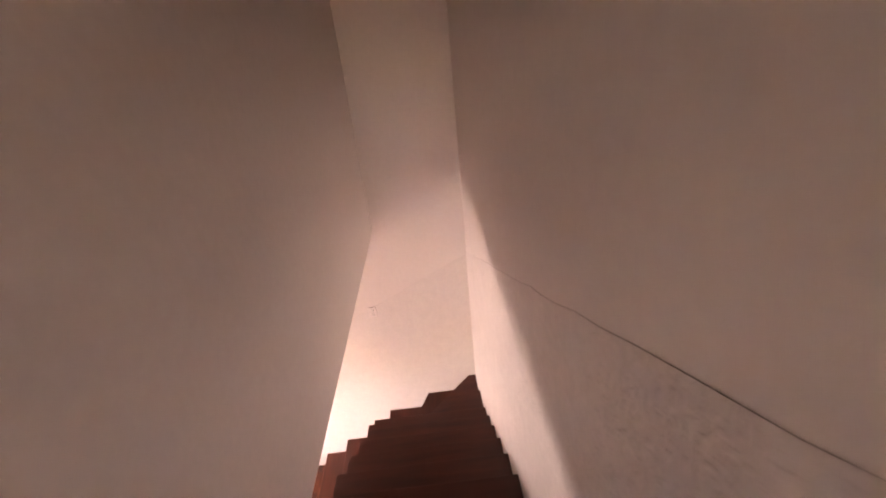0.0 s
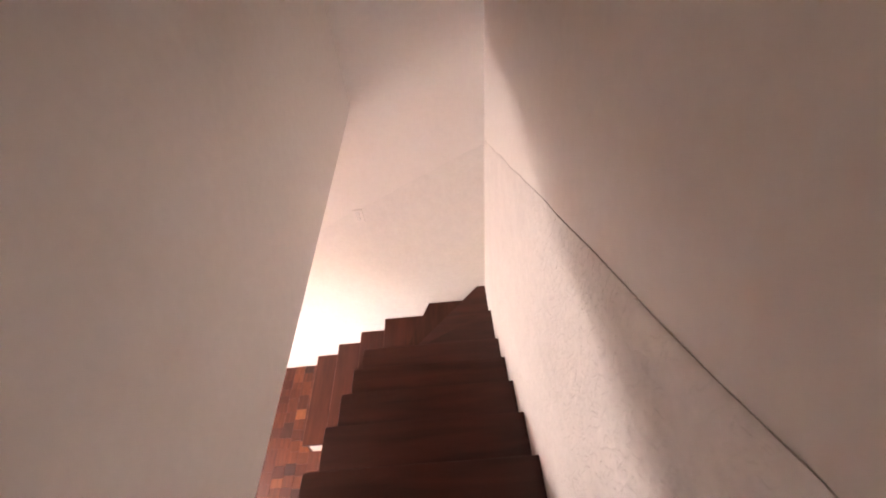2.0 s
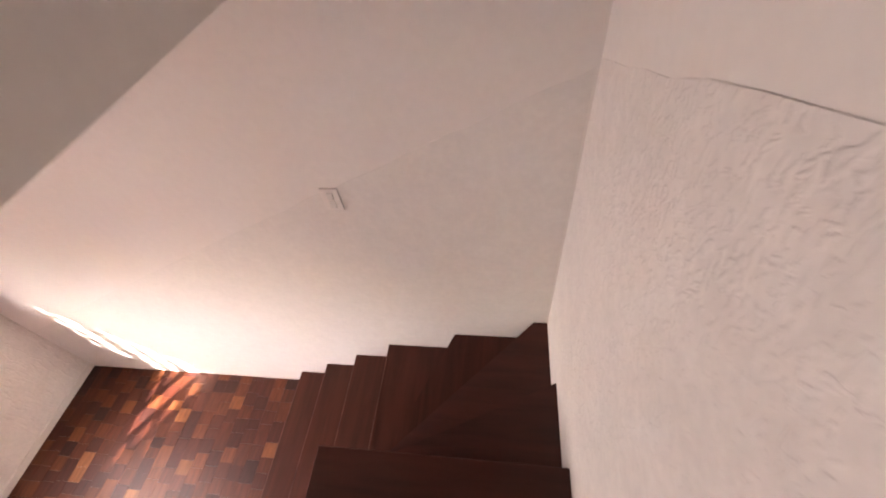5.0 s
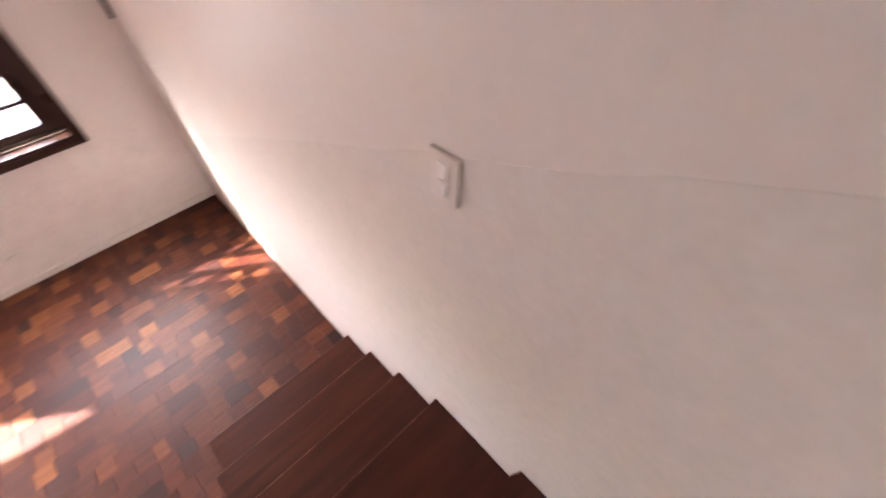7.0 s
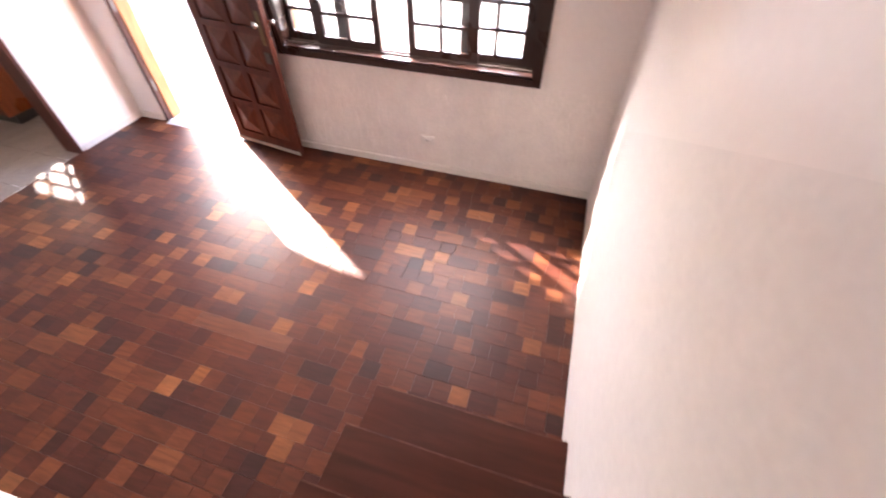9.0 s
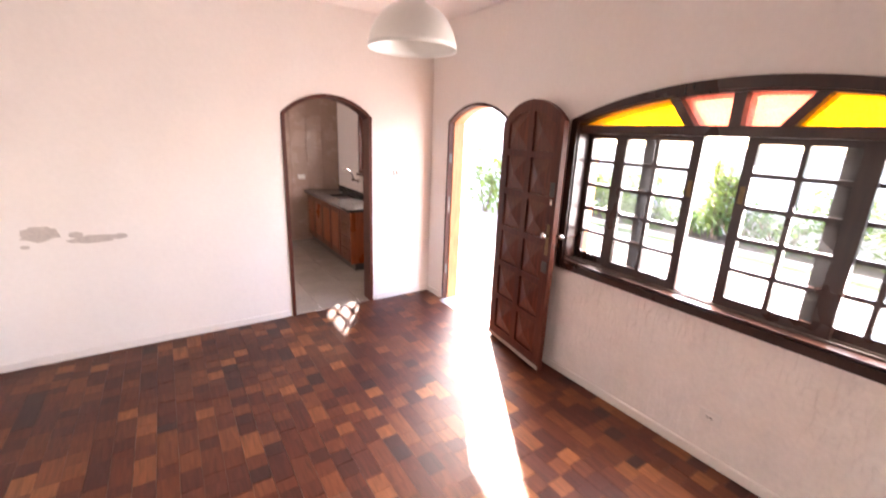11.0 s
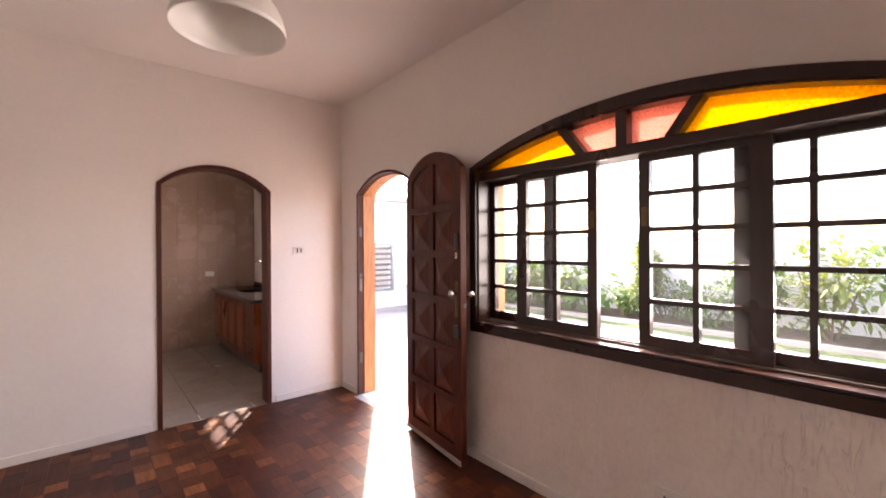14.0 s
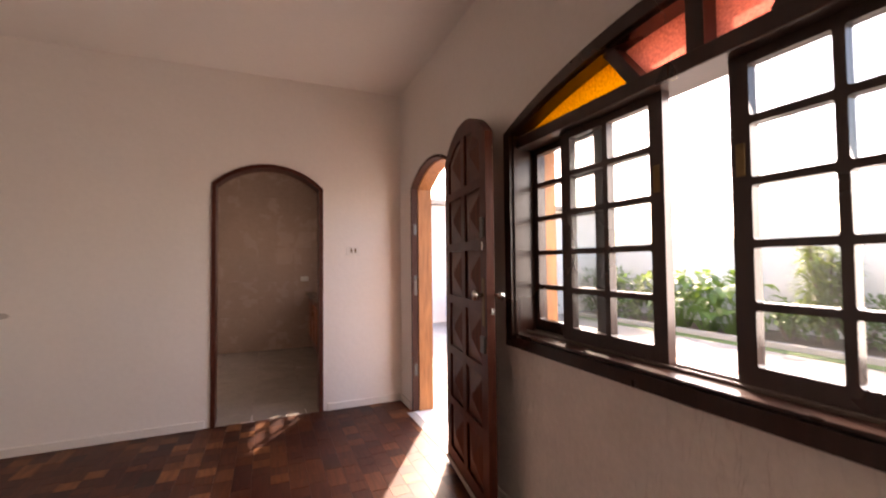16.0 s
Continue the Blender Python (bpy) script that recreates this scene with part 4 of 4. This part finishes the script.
# outbuilding with a louvred window at the end of the yard
ob = thing("outbuilding", pose(-4.5, -9.7, GZ), "white rendered outbuilding with a grey louvred window", "building")
inv = ob.matrix_world.inverted()
part("wall", plate([rect(-7.6, -1.9, GZ - 0.02, 2.6), rect(-4.1, -3.1, 0.3, 1.5)], on_y, -9.7, -9.9), OUTWALL, ob).matrix_parent_inverse = inv
part("roof", box(-7.6, -1.7, -13.0, -9.55, 2.6, 2.72, 0.02), CONCRETE, ob).matrix_parent_inverse = inv
part("back_wall", box(-7.6, -1.9, -13.0, -12.8, GZ - 0.02, 2.6), OUTWALL, ob).matrix_parent_inverse = inv
wv = part("louvred_window", plate([rect(-4.12, -3.08, 0.28, 1.52), rect(-4.05, -3.15, 0.35, 1.45)], on_y, -9.67, -9.75), LOUVRE, ob)
wv.matrix_parent_inverse = inv
for i in range(8):
    sl = bmesh.new()
    add_box(sl, -4.06, -3.14, -0.05, 0.05, -0.004, 0.004)
    bmesh.ops.rotate(sl, verts=sl.verts, cent=(0, 0, 0), matrix=Matrix.Rotation(radians(35), 3, "X"))
    bmesh.ops.translate(sl, verts=sl.verts, vec=(0, -9.71, 0.42 + i * 0.138))
    part("slat", sl, LOUVRE, wv)
br = thing("plastic_barrel", pose(-2.75, -9.0, GZ), "blue plastic barrel standing by the outbuilding", "barrel")
part("drum", add_lathe(bmesh.new(), [(0.001, 0.0), (0.26, 0.0), (0.28, 0.03), (0.29, 0.25), (0.30, 0.28), (0.29, 0.31), (0.29, 0.58), (0.30, 0.61), (0.29, 0.64), (0.275, 0.86), (0.25, 0.88), (0.001, 0.88)], 32), BLUE, br, smooth=True)
part("rim", add_lathe(bmesh.new(), [(0.255, 0.881), (0.275, 0.881), (0.275, 0.905), (0.255, 0.905)], 32, True), BLUE, br)

# ---- tiles and parquet blocks ----
def tiles(parent, place, a0_, a1_, b0_, b1_, step, d0, d1, material, name="tile"):
    me = None
    n = 0
    a = a0_
    while a + step <= a1_ + 0.02:
        b = b0_
        while b + step <= b1_ + 0.02:
            if me is None:
                me = part(name, plate([rect(0, step - 0.004, 0, step - 0.004)], place, d0, d1), material, parent)
                src, o = me, me
            else:
                o = new(name, src.data)
                o.parent = parent
            o.location = place(a, b, 0)
            n += 1
            b += step
        a += step


kwb = bpy.data.objects["wall_kitchen_back"]
tiles(kwb, on_y, 0.02, 2.6, 0.0, 2.75, 0.25, KB - 0.0118, KB - 0.004, TILE)
tiles(kfloor, on_z, 0.002, 2.6, KB, KY - 0.0, 0.4186, -0.0078, 0.0, KFLOOR)

random.seed(21)
shared = {}
count = 0
PW = 0.102
row = 0
x = 0.001
verts, faces = [], []
while x < XR - 0.02:
    y = KY + 0.001 - random.uniform(0, 0.15)
    x1 = min(x + PW, XR)
    while y < -0.001:
        L = random.choice((0.075, 0.10, 0.102, 0.102, 0.102, 0.102, 0.105, 0.105, 0.15, 0.204))
        if random.random() < 0.004:
            L = 0.42
        filler = row == 18 and y < -2.0 and y + L > -2.12
        if filler:
            L = -1.56 - y
        yA, yB = max(y, KY + 0.001), min(y + L, -0.001)
        y += L
        if yB - yA < 0.02:
            continue
        if filler:
            part("filler_plank", box(x, x1 - 0.0014, yA, yB - 0.0014, -0.010, 0.0004, 0.0006), FILLER, base, "long pale filler plank among the blocks")
            continue
        near = 0.72 < x < 2.02 and -2.95 < yA < -0.60
        top = random.uniform(-0.0008, 0.0006)
        tilt = [random.uniform(-0.0003, 0.0003) for _ in range(3)]
        whole = abs(yB - yA - L) < 1e-6
        if near and whole and count < 300:
            key = round(L, 2)
            if key not in shared:
                bm = bmesh.new()
                add_box(bm, 0, PW - 0.0014, 0, L - 0.0014, -0.010, 0)
                shared[key] = part("parquet_block", bm, PARQUET, base)
                o = shared[key]
            else:
                o = new("parquet_block", shared[key].data)
                o.parent = base
            o.location = (x, yA, top - 0.0004)
            o.rotation_euler = (random.uniform(-0.006, 0.006) * min(1, 0.1 / L), random.uniform(-0.008, 0.008), 0)
            count += 1
        else:
            k = len(verts)
            p, q = x1 - 0.0014, yB - 0.0014
            verts += [(x, yA, -0.010), (p, yA, -0.010), (p, q, -0.010), (x, q, -0.010), (x, yA, top + tilt[0]), (p, yA, top + tilt[1]), (p, q, top + tilt[2]), (x, q, top + tilt[0] + tilt[2] - tilt[1])]
            faces += [(k + 4, k + 5, k + 6, k + 7), (k, k + 1, k + 5, k + 4), (k + 1, k + 2, k + 6, k + 5), (k + 2, k + 3, k + 7, k + 6), (k + 3, k, k + 4, k + 7)]
    x += PW
    row += 1
me = bpy.data.meshes.new("parquet_blocks")
me.from_pydata(verts, [], faces)
me.materials.append(PARQUET_REST)
pr = tagged(new("parquet_blocks", me), kind="stuff")
pr.parent = base
